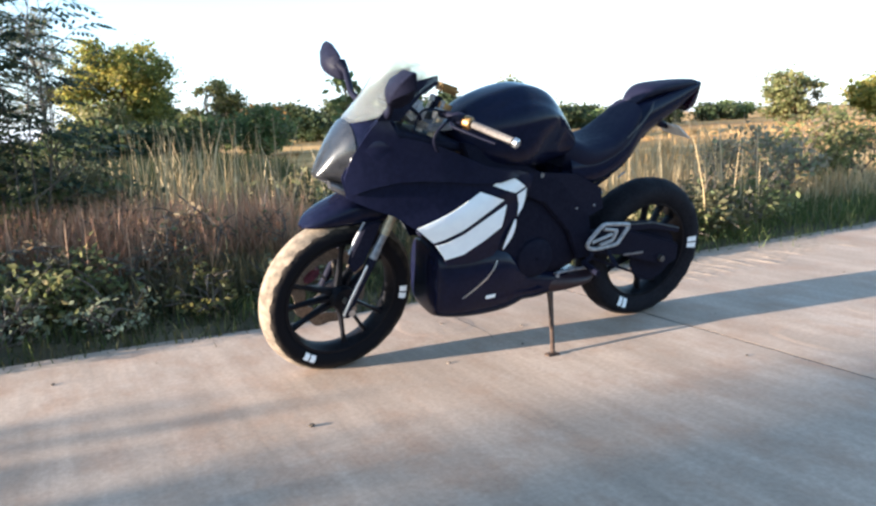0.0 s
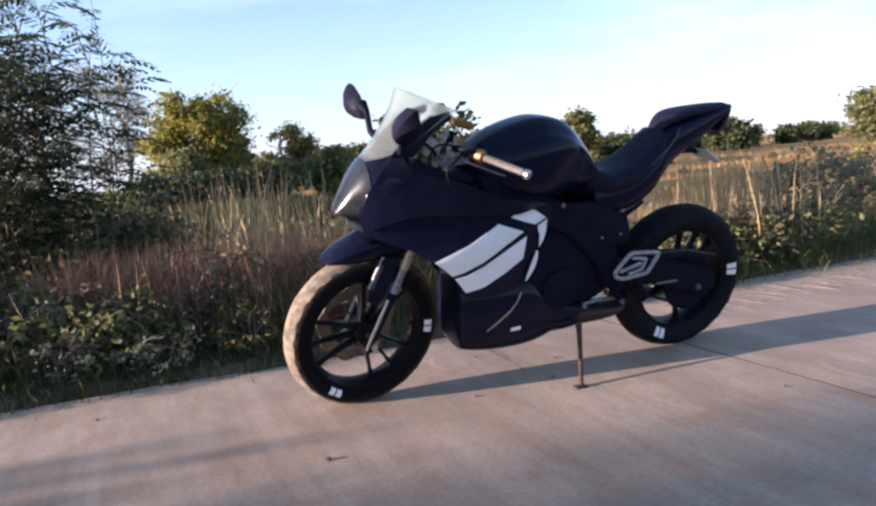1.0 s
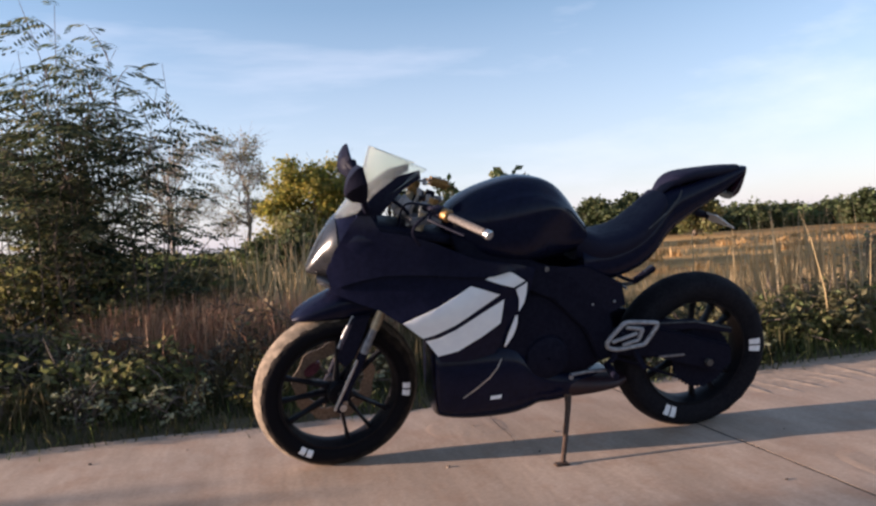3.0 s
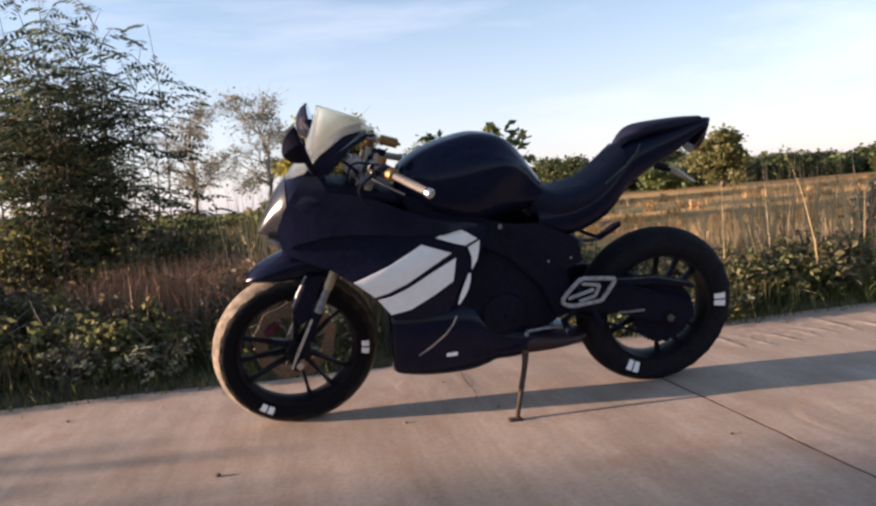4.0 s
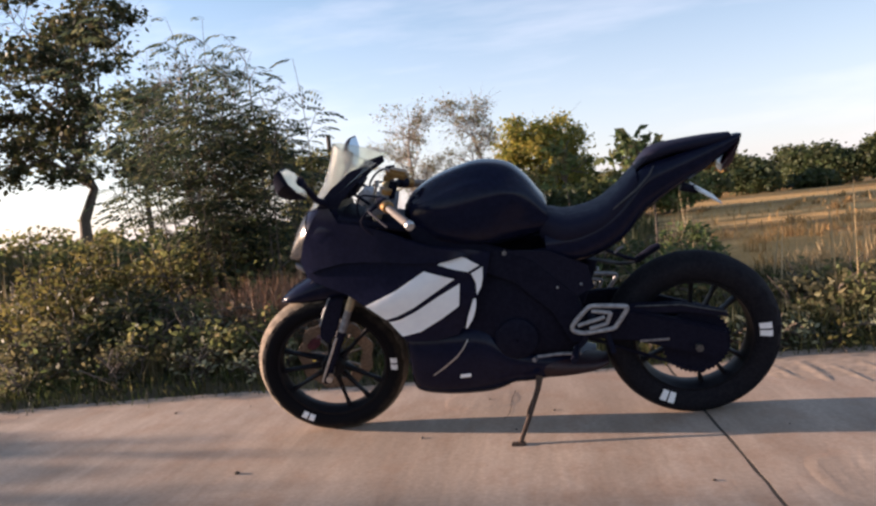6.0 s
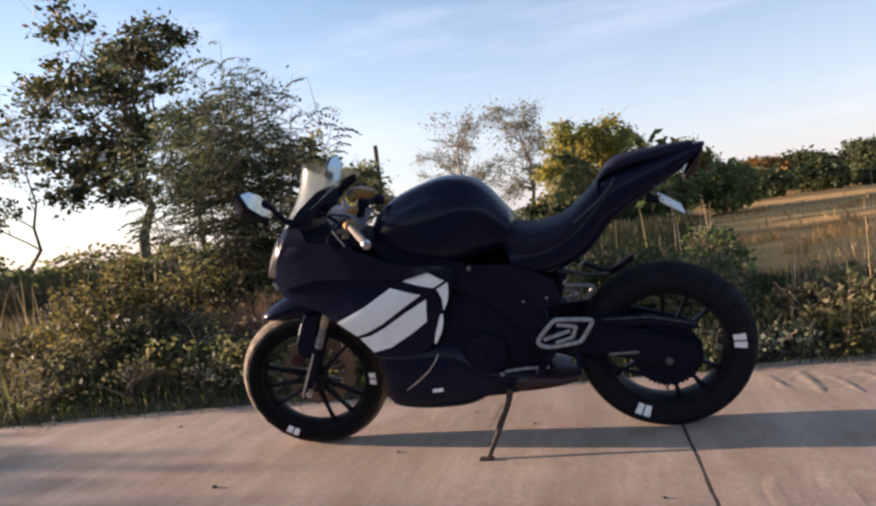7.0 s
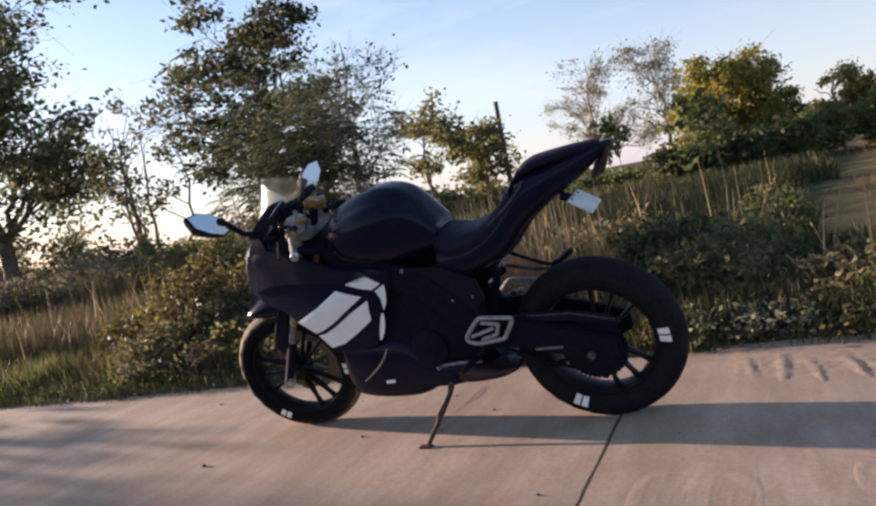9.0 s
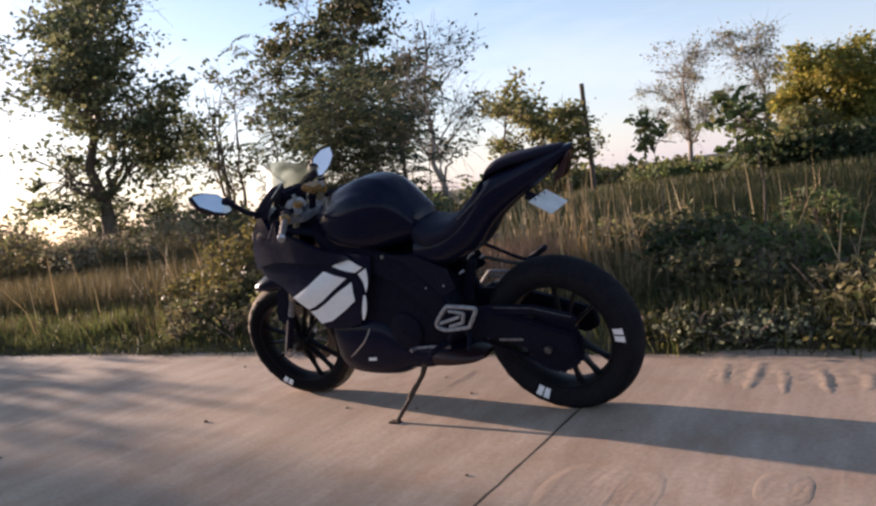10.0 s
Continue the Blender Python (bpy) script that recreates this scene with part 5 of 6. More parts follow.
for side in (-1, 1):
    part("belly_stripe", draped([(-0.170, 0.2640), (-0.1665, 0.2630), (-0.118, 0.2940), (-0.074, 0.328), (-0.046, 0.360), (-0.030, 0.388), (-0.033, 0.389), (-0.050, 0.362), (-0.0775, 0.3315), (-0.1215, 0.2985)], pan_depth, 0.003, 0.03, side), SILVER, belly, "thin silver slash")
    part("belly_label", draped([(-0.074, 0.248), (-0.036, 0.249), (-0.034, 0.262), (-0.072, 0.261)], pan_depth, 0.003, 0.03, side), WHITE, belly, "small white label")
part("exhaust_cover", loft([(0.20, 0.196, 0.285, 0.060), (0.30, 0.203, 0.275, 0.075), (0.40, 0.218, 0.262, 0.070), (0.45, 0.232, 0.255, 0.04)], 20, 2.6, y=-0.055), MAROON, bike, "dark maroon exhaust cover")

tank = loft([(-0.205, 0.80, 0.870, 0.060), (-0.175, 0.75, 0.902, 0.105), (-0.10, 0.71, 0.945, 0.148), (0.0, 0.69, 0.976, 0.168), (0.08, 0.69, 0.985, 0.168), (0.165, 0.70, 0.965, 0.150), (0.225, 0.71, 0.912, 0.122), (0.285, 0.73, 0.832, 0.10)], 72, 2.5, 5)
for v in tank.verts:
    x, y, z = v.co
    knee = math.exp(-(((x - 0.19) / 0.085) ** 2)) * max(0.0, min(1.0, (0.90 - z) / 0.10))
    v.co.y = y * (1 - 0.17 * knee)
    ridge = max(0.0, min(1.0, (0.075 - abs(y)) / 0.018)) * max(0.0, min(1.0, (z - 0.86) / 0.05))
    v.co.z = z + 0.006 * ridge - 0.010 * math.exp(-(((abs(y) - 0.115) / 0.022) ** 2)) * max(0.0, min(1.0, (z - 0.88) / 0.04))
tk = part("fuel_tank", tank, PAINT, bike)
part("fuel_cap", tube([(0.06, 0, 0.979), (0.06, 0, 0.985), (0.06, 0, 0.987)], [0.042, 0.040, 0.033], 28), PLASTIC, tk, "round black fuel cap")
part("rider_seat", loft([(0.255, 0.69, 0.806, 0.085), (0.30, 0.68, 0.796, 0.115), (0.36, 0.685, 0.782, 0.128), (0.455, 0.71, 0.802, 0.125), (0.53, 0.75, 0.856, 0.112), (0.585, 0.82, 0.912, 0.088)], 28, 3.0), SEAT, bike, "dark vinyl rider seat")
part("tail_unit", loft([(0.27, 0.60, 0.75, 0.118), (0.40, 0.615, 0.765, 0.128), (0.52, 0.665, 0.835, 0.120), (0.61, 0.755, 0.920, 0.090), (0.70, 0.818, 0.942, 0.072), (0.79, 0.866, 0.962, 0.056), (0.86, 0.912, 0.976, 0.042), (0.915, 0.955, 0.985, 0.030), (0.932, 0.972, 0.984, 0.012)], 30, 2.6), PAINT, bike)
part("pillion_seat", loft([(0.588, 0.90, 0.918, 0.040), (0.616, 0.92, 0.952, 0.056), (0.650, 0.930, 0.974, 0.062), (0.71, 0.945, 0.984, 0.056), (0.82, 0.955, 0.992, 0.042), (0.895, 0.968, 0.992, 0.026)], 26, 2.8), SEAT, bike, "dark vinyl pillion seat")
# thin alloy strips that draw the reflection along the tail panel's edge
for side in (-1, 1):
    part("tail_glint", tube([(0.50, 0.122 * side, 0.80), (0.58, 0.106 * side, 0.855), (0.625, 0.090 * side, 0.895), (0.640, 0.080 * side, 0.92)], [0.002, 0.0035, 0.0035, 0.002], 8), DARK_ALLOY, bike)
part("tail_light", loft([(0.86, 0.868, 0.900, 0.045), (0.895, 0.885, 0.945, 0.040), (0.925, 0.955, 0.972, 0.022)], 16, 2.4), REAR_LENS, bike, "dark red tail light")

# curved grey piece on each side, shaped to draw a glint under the seat
for side in (-1, 1):
    part("seat_glint_bracket", tube([tuple(v) for v in smooth_rows([(0.494, 0.108 * side, 0.646), (0.508, 0.110 * side, 0.660), (0.524, 0.104 * side, 0.664)], 4)], 0.0036, 8), FORK_GREY, bike, "small grey bracket drawn for a glint under the seat")

# plate on its bracket
tilt = Matrix.Translation((0.812, -0.014, 0.800)) @ Matrix.Rotation(radians(35), 4, "Y")
plate = part("plate_bracket", tube([(0.735, -0.01, 0.83), (0.775, -0.012, 0.815), (0.788, -0.013, 0.806)], [0.016, 0.013, 0.008], 10), PLASTIC, bike)
part("rear_plate", turned(box(-0.045, 0.045, -0.074, 0.074, -0.003, 0.002, 0.0015), tilt), PLATE, plate, "blank white rear plate")
for y in (-0.04, 0.04):
    part("plate_bolt", turned(tube([(-0.036, y, 0.0), (-0.036, y, 0.0035)], 0.005, 8), tilt), PLASTIC, plate)

# windscreen
bm = bmesh.new()
nu, nv = 17, 9
for layer in (0.0, 0.004):
    rows = []
    for j in range(nv):
        v = j / (nv - 1)
        row = []
        for i in range(nu):
            u = -1 + 2 * i / (nu - 1)
            xc, zc = -0.565 + 0.127 * v + 0.02 * math.sin(math.pi * v), 0.880 + 0.229 * v
            xs, zs = -0.455 + 0.185 * v, 0.925 + 0.112 * v
            k = abs(u) ** 1.9
            row.append(bm.verts.new((xc + (xs - xc) * k + layer, (0.128 - 0.012 * v - layer) * math.copysign(abs(u) ** 0.85, u), zc + (zs - zc) * k)))
        rows.append(row)
    for a, b in zip(rows, rows[1:]):
        for i in range(nu - 1):
            bm.faces.new((a[i], a[i + 1], b[i + 1], b[i]))
    if layer:
        loop0 = first[0] + [r[-1] for r in first[1:]] + first[-1][-2::-1] + [r[0] for r in first[-2:0:-1]]
        loop1 = rows[0] + [r[-1] for r in rows[1:]] + rows[-1][-2::-1] + [r[0] for r in rows[-2:0:-1]]
        for k in range(len(loop0)):
            n2 = (k + 1) % len(loop0)
            bm.faces.new((loop0[k], loop0[n2], loop1[n2], loop1[k]))
    first = rows
part("windscreen", bm, SCREEN, bike, "clear tall windscreen")
part("dash", turned(box(-0.045, 0.045, -0.075, 0.075, -0.022, 0.022, 0.012), Matrix.Translation((-0.385, 0, 0.955)) @ Matrix.Rotation(radians(-48), 4, "Y")), PLASTIC, bike, "black instrument pod")
for side in (-1, 1):
    part("inner_cowl", draped([(-0.50, 0.905), (-0.44, 0.965), (-0.36, 1.02), (-0.29, 1.035), (-0.288, 1.010), (-0.35, 0.975), (-0.40, 0.925), (-0.42, 0.900)], lambda x, z: 0.128 - 0.16 * max(0, z - 0.93), 0.008, 0.03, side), PLASTIC, bike, "black inner cowl panel")


# mirrors
def mirror(side, x, y, z):
    """Angular pod with a flat glass that looks back and a little inward."""
    hexa = [(-0.090, -0.024), (-0.078, 0.020), (-0.030, 0.046), (0.050, 0.040), (0.114, 0.010), (0.082, -0.030), (0.010, -0.044), (-0.062, -0.042)]
    m = Matrix.Translation((x, y, z)) @ Matrix.Rotation(radians(-5 * side), 4, "Z") @ Matrix.Rotation(radians(-16), 4, "Y") @ Matrix.Rotation(radians(26 * side), 4, "X")
    bm = bmesh.new()
    ring_skin(bm, [[(d, side * (u * k + 0.004 * (1 - k)), w * k - 0.020 * (1 - k)) for u, w in hexa] for d, k in ((0.004, 0.97), (0.0, 1.0), (-0.017, 0.92), (-0.040, 0.64), (-0.056, 0.20))])
    bmesh.ops.bevel(bm, geom=list(bm.edges), offset=0.0016, segments=2, affect="EDGES", clamp_overlap=True)
    h = part("mirror", turned(bm, m), PLASTIC, bike, "black angular fairing mirror", 24)
    bm = bmesh.new()
    ring_skin(bm, [[(d, side * u * 0.90, w * 0.90) for u, w in hexa] for d in (0.002, 0.0062)])
    part("mirror_face", turned(bm, m), m_mirror, h, "mirror glass")
    part("mirror_stalk", tube([(-0.46, 0.115 * side, 0.915), (-0.475, 0.175 * side, 0.945), (x + 0.005, y - 0.085 * side, z - 0.03), (x - 0.006, y - 0.055 * side, z - 0.008)], [0.014, 0.011, 0.012, 0.024], 10), PLASTIC, h)


mirror(-1, -0.495, -0.308, 1.030)
mirror(1, -0.465, 0.352, 1.030)

# handlebars and controls
for side in (-1, 1):
    a, b = Vector((-0.235, 0.205 * side, 0.908)), Vector((-0.136, 0.351 * side, 0.866))
    bar = part("handlebar", tube([Vector((-0.275, 0.11 * side, 0.915)), a.lerp(b, -0.25), a], [0.013, 0.011, 0.011], 12), ENGINE, bike)
    part("grip", tube([a, a.lerp(b, 0.05), a.lerp(b, 0.1), a.lerp(b, 0.5), a.lerp(b, 0.93), a.lerp(b, 0.95)], [0.0165, 0.0165, 0.0125, 0.0132, 0.0125, 0.015], 16), GRIP, bar, "grey rubber grip")
    part("bar_end", tube([a.lerp(b, 0.955), a.lerp(b, 0.975), a.lerp(b, 1.05), a.lerp(b, 1.07)], [0.010, 0.0150, 0.0150, 0.011], 16), SILVER, bar, "silver bar end")
    part("switch_pod", tube([a.lerp(b, -0.22), a.lerp(b, -0.17), a.lerp(b, -0.03), a.lerp(b, 0.0)], [0.015, 0.021, 0.021, 0.016], 14), PLASTIC, bar)
    part("lever_perch", tube([a.lerp(b, -0.02), a.lerp(b, 0.015), a.lerp(b, 0.12), a.lerp(b, 0.15)], [0.016, 0.021, 0.021, 0.016], 14), GOLD, bar, "gold lever clamp")
    part("lever", tube([a + Vector((-0.035, -0.03 * side, -0.004)), a + Vector((-0.052, 0.02 * side, -0.012)), a + Vector((0.0, 0.10 * side, -0.032)), a + Vector((0.030, 0.145 * side, -0.042))], [0.006, 0.005, 0.004, 0.004], 8), ENGINE, bar, "black lever")
    part("cable", tube([tuple(v) for v in smooth_rows([(-0.27, 0.17 * side, 0.91), (-0.33, 0.19 * side, 0.86), (-0.30, 0.16 * side, 0.80), (-0.25, 0.12 * side, 0.76)], 5)], 0.0045, 6), PLASTIC, bar)
    part("cable", tube([tuple(v) for v in smooth_rows([(-0.26, 0.14 * side, 0.925), (-0.34, 0.12 * side, 0.93), (-0.36, 0.10 * side, 0.86), (-0.33, 0.07 * side, 0.80)], 5)], 0.004, 6), PLASTIC, bar)
part("reservoir", tube([(-0.275, 0.10, 0.93), (-0.268, 0.10, 0.97), (-0.268, 0.10, 0.985)], [0.012, 0.018, 0.016], 16), GOLD, bike, "gold fluid reservoir")
damper = tube([(-0.262, -0.012, 0.885), (-0.236, -0.012, 0.955)], [0.014, 0.016], 12)
part("steering_damper", damper, ENGINE, bike)
part("instrument_cluster", turned(box(-0.030, 0.030, -0.062, 0.030, -0.026, 0.026, 0.012), Matrix.Translation((-0.338, -0.012, 0.915)) @ Matrix.Rotation(radians(-40), 4, "Y")), CLUSTER, bike, "pale grey instrument cluster")
part("damper_body", turned(box(-0.038, 0.038, -0.040, 0.028, -0.014, 0.014, 0.010), Matrix.Translation((-0.214, -0.022, 0.982)) @ Matrix.Rotation(radians(18), 4, "Y")), GOLD, bike, "gold steering damper body")

tray = part("cockpit_tray", loft([(-0.475, 0.845, 0.885, 0.118), (-0.42, 0.835, 0.872, 0.128), (-0.34, 0.815, 0.855, 0.126), (-0.26, 0.795, 0.838, 0.118), (-0.18, 0.775, 0.815, 0.104)], 24, 3.4), PLASTIC, bike)
for side in (-1, 1):
    part("tray_bolt", tube([(-0.33, 0.085 * side, 0.855), (-0.33, 0.085 * side, 0.863)], [0.007, 0.005], 8), GREY_ALLOY, tray)
    part("wiring", tube([tuple(v) for v in smooth_rows([(-0.31, 0.05 * side, 0.86), (-0.33, 0.075 * side, 0.90), (-0.37, 0.08 * side, 0.935), (-0.40, 0.05 * side, 0.945)], 5)], 0.006, 8), PLASTIC, tray)
# pale hoses by the bars, added partly as bright glints among the controls
for k, rows in enumerate((
    [(-0.285, -0.070, 0.962), (-0.292, -0.068, 0.945), (-0.315, -0.062, 0.895), (-0.330, -0.056, 0.850)],
    [(-0.262, -0.105, 0.945), (-0.285, -0.112, 0.915), (-0.300, -0.110, 0.870), (-0.290, -0.100, 0.830)],
    [(-0.240, 0.070, 0.975), (-0.300, 0.085, 0.985), (-0.345, 0.070, 0.940), (-0.340, 0.050, 0.880)],
)):
    hose = part("brake_hose", tube([tuple(v) for v in smooth_rows(rows, 5)], 0.0058 if k == 0 else 0.0042, 8), (SILVER, FORK_GREY, FORK_GREY)[k], bike, "pale silver hose that also draws cockpit glints")
    part("hose_fitting", tube([Vector(rows[0]) + Vector((0, 0, 0.010)), Vector(rows[0]) - Vector((0.002, 0, 0.012))], 0.0085, 6), GREY_ALLOY, hose)
part("clip_on_clamp", tube([(-0.272, -0.098, 0.898), (-0.268, -0.098, 0.922), (-0.266, -0.098, 0.928)], [0.024, 0.024, 0.018], 16), GREY_ALLOY, bike, "grey alloy bar clamp")
part("ignition_lock", tube([(-0.292, -0.05, 0.890), (-0.288, -0.05, 0.912), (-0.287, -0.05, 0.916)], [0.017, 0.017, 0.013], 14), DARK_ALLOY, bike, "dark alloy ignition lock")
part("brake_reservoir_cap", tube([(-0.268, 0.10, 0.985), (-0.268, 0.10, 0.994)], [0.019, 0.017], 16), PLASTIC, bike)

# engine, frame and running gear
part("engine_block", loft([(-0.16, 0.36, 0.62, 0.10), (-0.10, 0.30, 0.66, 0.115), (0.05, 0.28, 0.66, 0.118), (0.20, 0.27, 0.62, 0.118), (0.30, 0.28, 0.54, 0.11), (0.36, 0.31, 0.48, 0.09)], 24, 4.0), ENGINE, bike)
part("radiator", box(-0.235, -0.195, -0.13, 0.13, 0.42, 0.66, 0.008), ENGINE, bike)
for side in (-1, 1):
    part("clutch_cover", turned(lathe([(0.004, -0.004), (0.060, -0.004), (0.074, 0.004), (0.078, 0.018), (0.004, 0.018)], 0, 0, 40), Matrix.Translation((0.14, 0.132 * side, 0.37)) @ (Matrix.Identity(4) if side < 0 else Matrix.Rotation(math.pi, 4, "Z"))), ENGINE, bike)
    part("frame_spar", slab_outline([(-0.20, 0.82), (-0.12, 0.80), (0.22, 0.66), (0.36, 0.52), (0.40, 0.36), (0.33, 0.34), (0.27, 0.46), (0.15, 0.58), (-0.16, 0.72)], 0.118 * side, 0.034, bevel=0.006), ENGINE, bike)
    part("subframe", tube([(0.22, 0.10 * side, 0.67), (0.40, 0.095 * side, 0.68), (0.62, 0.07 * side, 0.80)], 0.012, 8), ENGINE, bike)
    sw = part("swingarm", slab_outline([(0.37, 0.445), (0.52, 0.448), (0.68, 0.40), (0.845, 0.345), (0.85, 0.275), (0.80, 0.250), (0.68, 0.285), (0.55, 0.330), (0.38, 0.355)], 0.112 * side, 0.034, bevel=0.007), ENGINE, bike)
    part("axle_nut", tube([(RX, 0.125 * side, RZ), (RX, 0.148 * side, RZ)], 0.014, 6), DARK_ALLOY, sw)
part("side_cover", draped([(0.10, 0.70), (0.28, 0.68), (0.40, 0.62), (0.42, 0.54), (0.33, 0.50), (0.22, 0.56), (0.10, 0.62)], lambda x, z: 0.132, 0.008, 0.03, -1), PLASTIC, bike)
part("side_cover", draped([(0.10, 0.70), (0.28, 0.68), (0.40, 0.62), (0.42, 0.54), (0.33, 0.50), (0.22, 0.56), (0.10, 0.62)], lambda x, z: 0.132, 0.008, 0.03, 1), PLASTIC, bike)
part("chain_guard", slab_outline([(0.46, 0.448), (0.56, 0.458), (0.70, 0.450), (0.845, 0.412), (0.86, 0.385), (0.70, 0.418), (0.50, 0.42)], -0.098, 0.026, bevel=0.005), PLASTIC, bike)
part("chain_guard_edge", tube([(0.55, -0.112, 0.452), (0.70, -0.112, 0.446), (0.846, -0.112, 0.408)], 0.003, 6), DARK_ALLOY, bike)
bm = bmesh.new()
ring = []
for k in range(88):
    a = 2 * math.pi * k / 88
    r = 0.118 if k % 2 else 0.111
    ring.append((RX + r * math.cos(a), RZ + r * math.sin(a)))
part("sprocket", slab_outline(ring, -0.084, 0.006, bevel=0), ENGINE, bike)
part("chain", slab_outline([(0.36, 0.405), (0.77, 0.420), (0.77, 0.410), (0.36, 0.393)], -0.084, 0.012, bevel=0.002), ENGINE, bike)
part("chain", slab_outline([(0.36, 0.355), (0.77, 0.187), (0.77, 0.177), (0.36, 0.343)], -0.084, 0.012, bevel=0.002), ENGINE, bike)
part("chain_adjuster", box(0.555, 0.655, -0.134, -0.128, 0.328, 0.337, 0.002), FORK_GREY, bike, "small worn adjuster plate")
part("shock_absorber", tube([(0.36, 0.02, 0.44), (0.42, 0.02, 0.60)], 0.028, 12), ENGINE, bike)

# heel guards and foot controls
HEEL = [(0.331, 0.419), (0.345, 0.440), (0.385, 0.481), (0.402, 0.490), (0.43, 0.489), (0.505, 0.481), (0.517, 0.474), (0.507, 0.455), (0.480, 0.416), (0.466, 0.405), (0.42, 0.400), (0.372, 0.396), (0.340, 0.404)]
for side in (-1, 1):
    loop = [(x, 0.178 * side, z) for x, z in HEEL]
    hg = part("heel_guard", tube([tuple(v) for v in smooth_rows(loop + [loop[0]], 2)], 0.0080, 8, caps=False), GREY_ALLOY, bike, "grey alloy heel guard plate")
    for a, b in (((0.352, 0.424), (0.442, 0.448)), ((0.400, 0.473), (0.463, 0.461)), ((0.463, 0.461), (0.448, 0.424)), ((0.448, 0.424), (0.390, 0.410))):
        part("guard_bar", tube([(a[0], 0.178 * side, a[1]), (b[0], 0.178 * side, b[1])], 0.007, 8), GREY_ALLOY, hg)
    part("guard_mount", tube([(0.40, 0.12 * side, 0.43), (0.40, 0.176 * side, 0.43)], 0.016, 10), ENGINE, hg)
    peg = part("foot_peg", tube([(0.345, 0.15 * side, 0.335), (0.335, 0.215 * side, 0.335), (0.328, 0.265 * side, 0.336)], [0.011, 0.013, 0.011], 10), ENGINE, bike, "black foot peg")
    part("peg_hanger", tube([(0.38, 0.150 * side, 0.40), (0.372, 0.158 * side, 0.36), (0.345, 0.156 * side, 0.335)], 0.010, 8), ENGINE, peg)
    part("foot_lever", tube([(0.355, 0.162 * side, 0.318), (0.27, 0.168 * side, 0.322), (0.205, 0.172 * side, 0.318), (0.196, 0.20 * side, 0.320)], [0.007, 0.006, 0.006, 0.008], 8), FORK_GREY, bike, "worn alloy foot lever")
    part("pillion_peg", tube([(0.44, 0.14 * side, 0.395), (0.455, 0.17 * side, 0.355), (0.462, 0.205 * side, 0.325)], [0.009, 0.010, 0.009], 8), ENGINE, bike)

for side in (-1, 1):
    for x, z, y in ((0.436, 0.588, 0.088), (0.376, 0.555, 0.128), (0.296, 0.551, 0.128)):
        part("frame_bolt", tube([(x, (y - 0.02) * side, z), (x, (y + 0.006) * side, z), (x, (y + 0.009) * side, z)], [0.005, 0.005, 0.0035], 8), GREY_ALLOY, bike)

# side stand
st = part("side_stand", tube([(0.205, -0.150, 0.235), (0.196, -0.175, 0.200), (0.160, -0.248, 0.131), (0.126, -0.314, 0.073)], [0.013, 0.010, 0.0085, 0.0085], 10), RUST, bike, "worn rusty side stand")
foot = turned(box(-0.026, 0.022, -0.016, 0.016, -0.005, 0.005, 0.003), Matrix.Translation((0.122, -0.319, 0.0718)) @ Matrix.Rotation(radians(-12), 4, "X"))
part("stand_foot", foot, RUST, st)
part("stand_spring", tube([tuple(v) for v in smooth_rows([(0.190, -0.188, 0.192), (0.172, -0.212, 0.172), (0.158, -0.234, 0.152), (0.152, -0.250, 0.134)], 5)], 0.0032, 6), RUST, st)


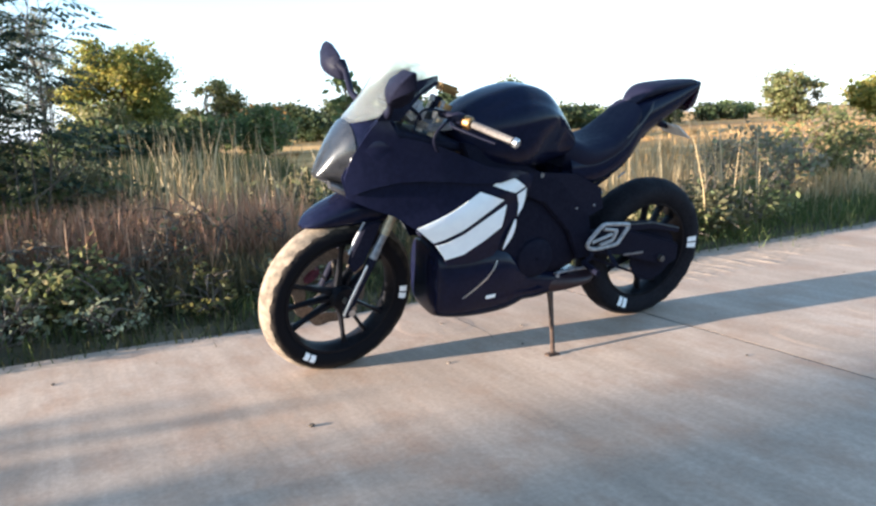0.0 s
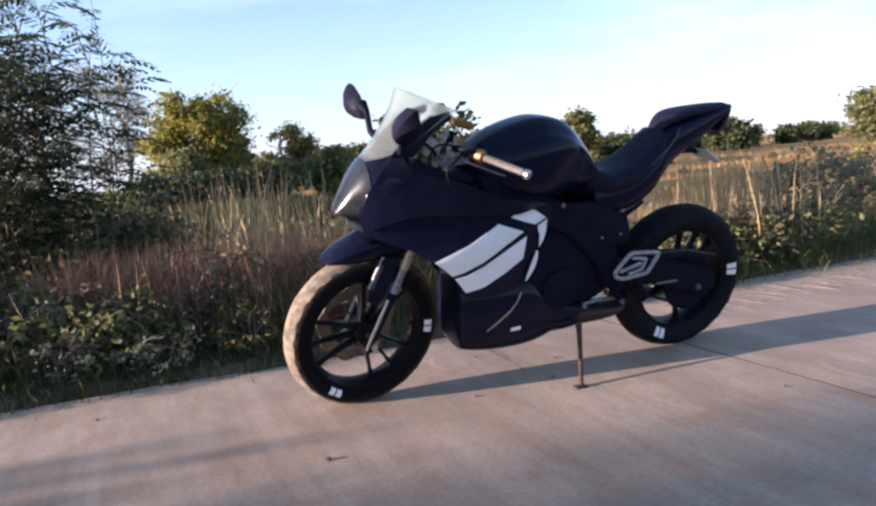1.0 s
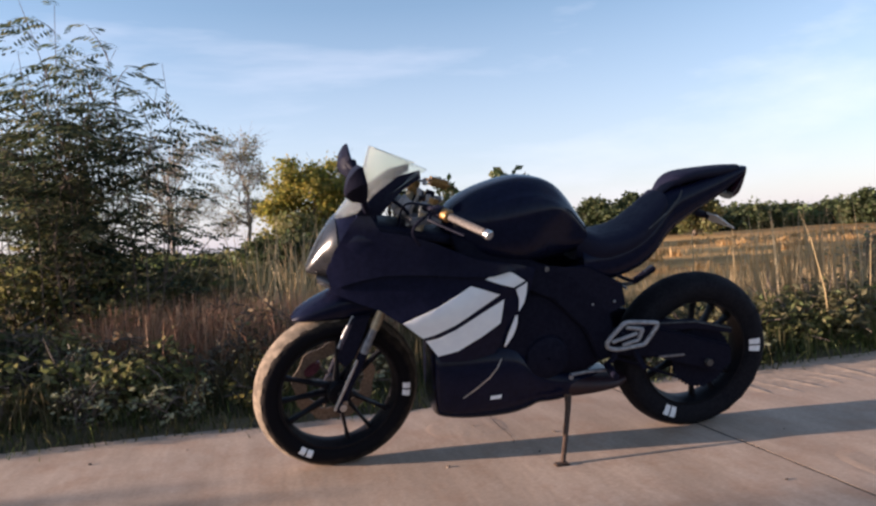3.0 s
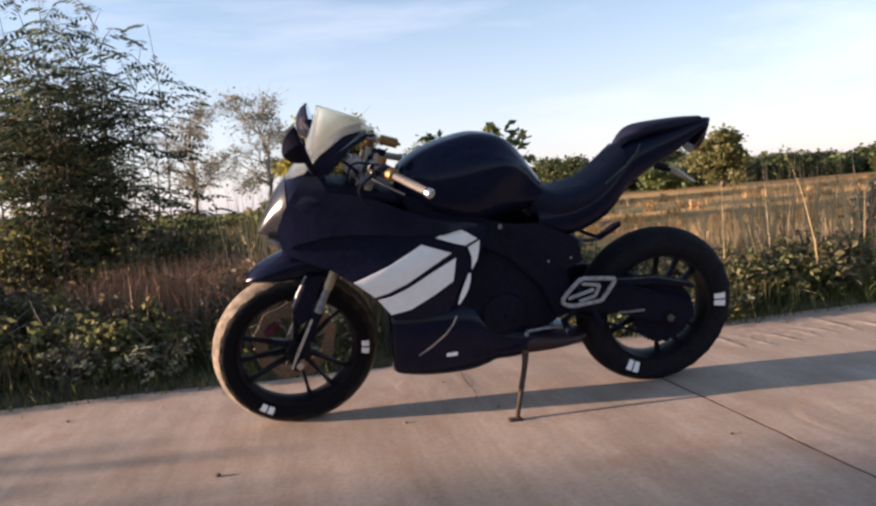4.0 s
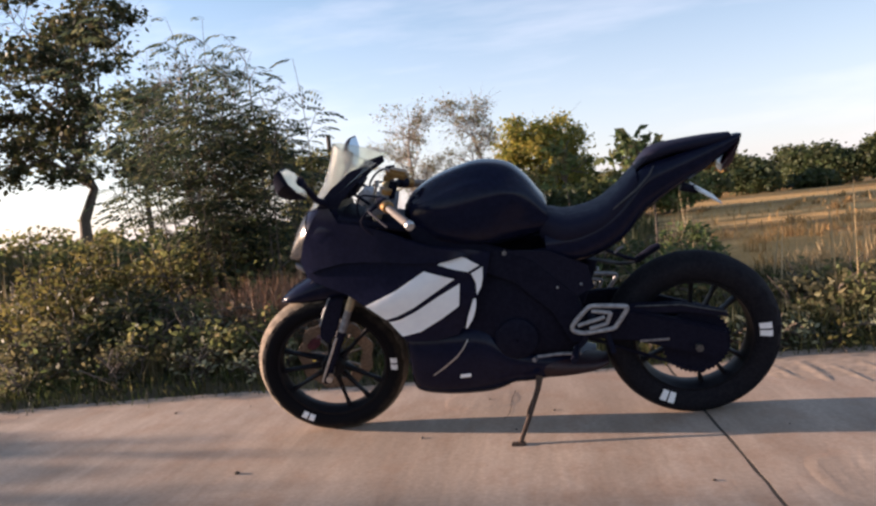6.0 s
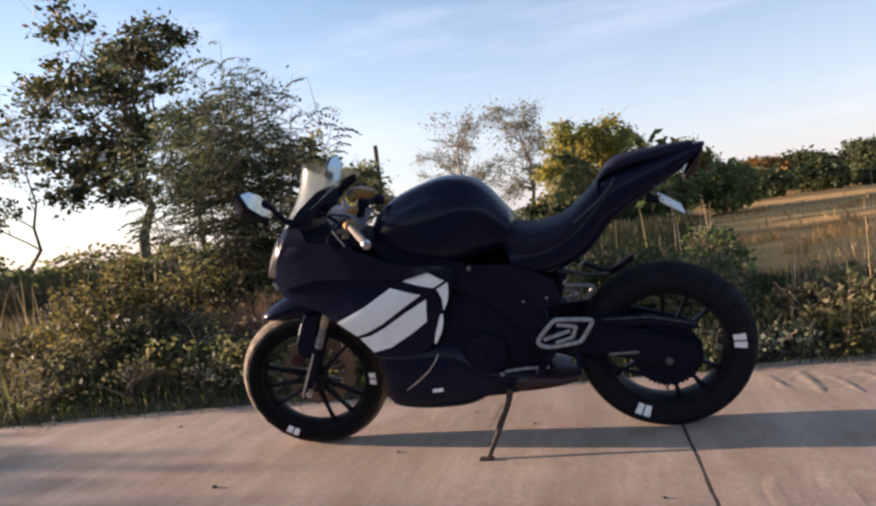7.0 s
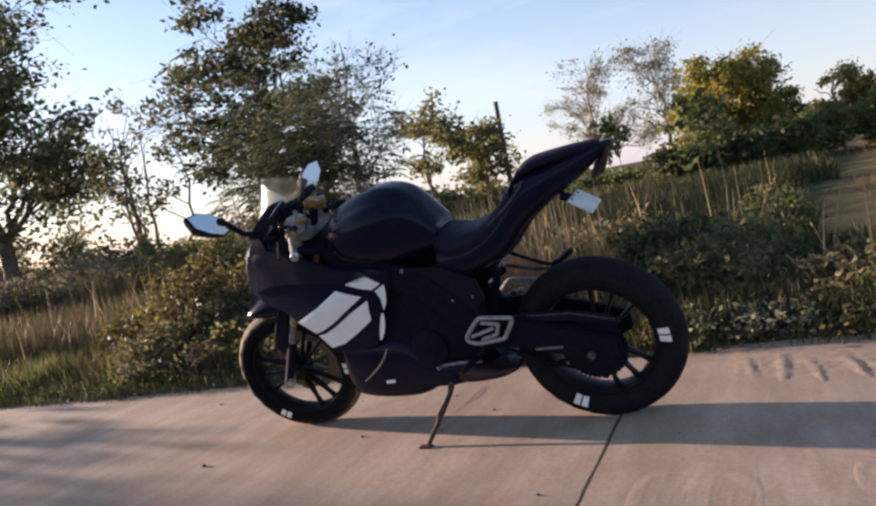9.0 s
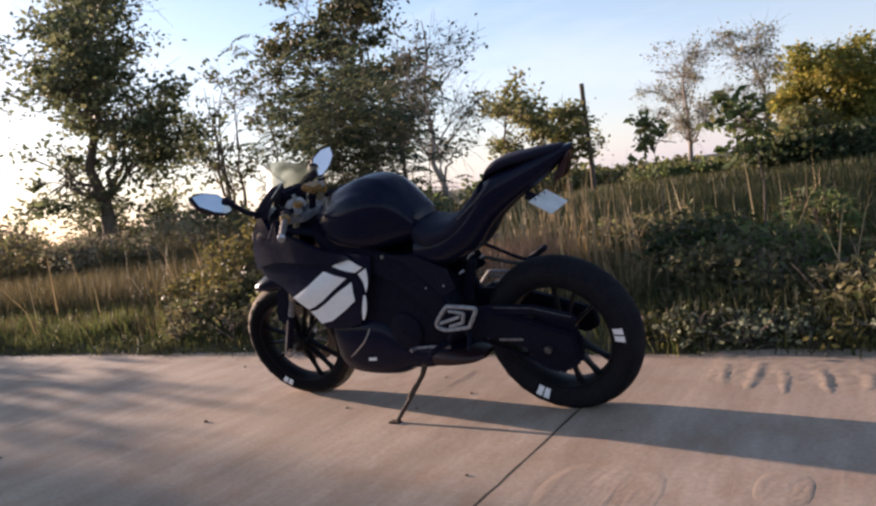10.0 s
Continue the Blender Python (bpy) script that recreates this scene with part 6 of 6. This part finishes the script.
# ---- small things on the road ----
def sand_drift(x0, x1, seed, high, sunk, fade, label):
    """Blown sand along the edge, dragged into low uneven ridges that run across the road."""
    rnd = random.Random(int(seed * 10))
    nx, ny = int((x1 - x0) / 0.014), 48
    lines, x = [], x0 + 0.06
    while x < x1:
        lines.append((x, rnd.uniform(0.010, 0.020), rnd.uniform(0.45, 1.25), rnd.uniform(0.02, 0.16), rnd.uniform(0.42, 0.66), rnd.uniform(-0.22, 0.10)))
        x += rnd.uniform(0.06, 0.17)
    verts, faces = [], []
    for j in range(ny + 1):
        for i in range(nx + 1):
            x, y = x0 + (x1 - x0) * i / nx, 0.02 + 0.70 * j / ny
            edge = max(0.0, min(1.0, (x - x0) / fade, (x1 - x) / fade))
            body = (y - 0.34) * 0.016 + 0.006 * noise.noise(Vector((x * 1.1, y * 2.0, seed))) - 0.024 * (1 - edge) - sunk
            ridge = 0.0
            for xr, wide, tall, ya, yb, slant in lines:
                d = x - xr - slant * (y - 0.3) - 0.020 * noise.noise(Vector((xr * 5, y * 5.0, seed)))
                if abs(d) < 0.05 and ya < y < yb:
                    f = math.sin(math.pi * (y - ya) / (yb - ya)) * (0.75 + 0.7 * noise.noise(Vector((xr * 9, y * 9.0, seed + 3))))
                    ridge += tall * max(0.0, f) * (math.exp(-((d / wide) ** 2)) - 0.35 * math.exp(-(((d - 1.7 * wide) / wide) ** 2)))
            verts.append((x, y, min(0.026, body + high * ridge * (0.4 + 0.6 * edge) + 0.0018 * noise.noise(Vector((x * 40, y * 40, seed))))))
    w = nx + 1
    for j in range(ny):
        for i in range(nx):
            faces.append((j * w + i, j * w + i + 1, (j + 1) * w + i + 1, (j + 1) * w + i))
    ob = cloud("sand_drift", verts, faces, SAND, smooth=True)
    return tagged(ob, label, "sand", kind="structure")


def scuffs(x, y, wide, deep, pitch, slant, high, seed, label):
    """A patch of shallow drag marks cast into the slab: thin uneven ridges that fade out all round."""
    nx, ny = int(wide / 0.005), 36
    verts, faces = [], []
    for j in range(ny + 1):
        for i in range(nx + 1):
            u, v = -1 + 2 * i / nx, -1 + 2 * j / ny
            px, py = u * wide / 2, v * deep / 2
            fall = max(0.0, 1 - u * u) * max(0.0, 1 - v * v)
            k = (px - slant * py * abs(py) / deep * 2 + 0.012 * noise.noise(Vector((px * 9, py * 6, seed)))) / pitch
            line = max(0.0, noise.noise(Vector((k * 1.9, py * 5.0, seed + 4.0))) + 0.1) + 0.4 * max(0.0, noise.noise(Vector((k * 4.6, py * 9.0, seed + 8.0))))
            verts.append((x + px, y + py, -0.0022 + 0.0045 * min(1.0, 2.2 * fall) + high * line * fall))
    w = nx + 1
    for j in range(ny):
        for i in range(nx):
            faces.append((j * w + i, j * w + i + 1, (j + 1) * w + i + 1, (j + 1) * w + i))
    ob = cloud("scuff_mark", verts, faces, CONCRETE, road, smooth=True)
    return tagged(ob, label)


sand_drift(0.85, 5.0, 2.0, 0.0062, 0.0, 0.30, "dragged ridges of pale sand along the road edge")
sand_drift(-5.0, -0.2, 5.0, 0.0015, 0.005, 1.1, "thin pale sand along the road edge")
scuffs(1.08, -0.78, 0.42, 0.46, 0.026, 0.25, 0.0008, 3.0, "shallow drag marks in the concrete")
scuffs(1.52, -0.66, 0.18, 0.26, 0.040, 0.9, 0.0012, 7.0, "shallow curved imprint in the concrete")
scuffs(-0.05, 0.24, 0.40, 0.34, 0.060, 0.2, 0.0008, 11.0, "shallow drag marks in the concrete")
rp = random.Random(11)
for i in range(24):
    x, y = rp.uniform(-2.6, 2.6), rp.uniform(-1.6, 0.6)
    r = rp.uniform(0.003, 0.008)
    if i == 0:
        x, y, r = -0.835, -0.484, 0.011
    bm = bmesh.new()
    bmesh.ops.create_icosphere(bm, subdivisions=1, radius=r)
    for v in bm.verts:
        v.co *= rp.uniform(0.75, 1.15)
        v.co.z *= 0.6
    me_ob = part("pebble", bm, CRACK if i % 2 == 0 else BARK, None, angle=10)
    me_ob.location = (x, y, r * 0.45)
    tagged(me_ob, "small pebble lying on the concrete road", "pebble", "pebbles on the road")


def crack(points, width, label):
    """A hairline crack: a thin dark strip that wanders."""
    bm = bmesh.new()
    rows = smooth_rows([(x, y, 0.0) for x, y in points], 6)
    prev = None
    for k, (x, y, _) in enumerate(rows):
        dx = 0.004 * noise.noise(Vector((x * 9, y * 9, k * 0.3)))
        w = width * (0.4 + 0.9 * abs(noise.noise(Vector((x * 13, y * 13, 2)))))
        a, b = bm.verts.new((x + dx - w, y, 0.0032)), bm.verts.new((x + dx + w, y + w, 0.0032))
        if prev:
            bm.faces.new((prev[0], prev[1], b, a))
        prev = (a, b)
    return part("crack", bm, CRACK, road, label)


crack([(0.085, 0.36), (0.075, 0.22), (0.072, 0.10), (0.066, 0.0), (0.05, -0.06)], 0.0022, "dark hairline crack")
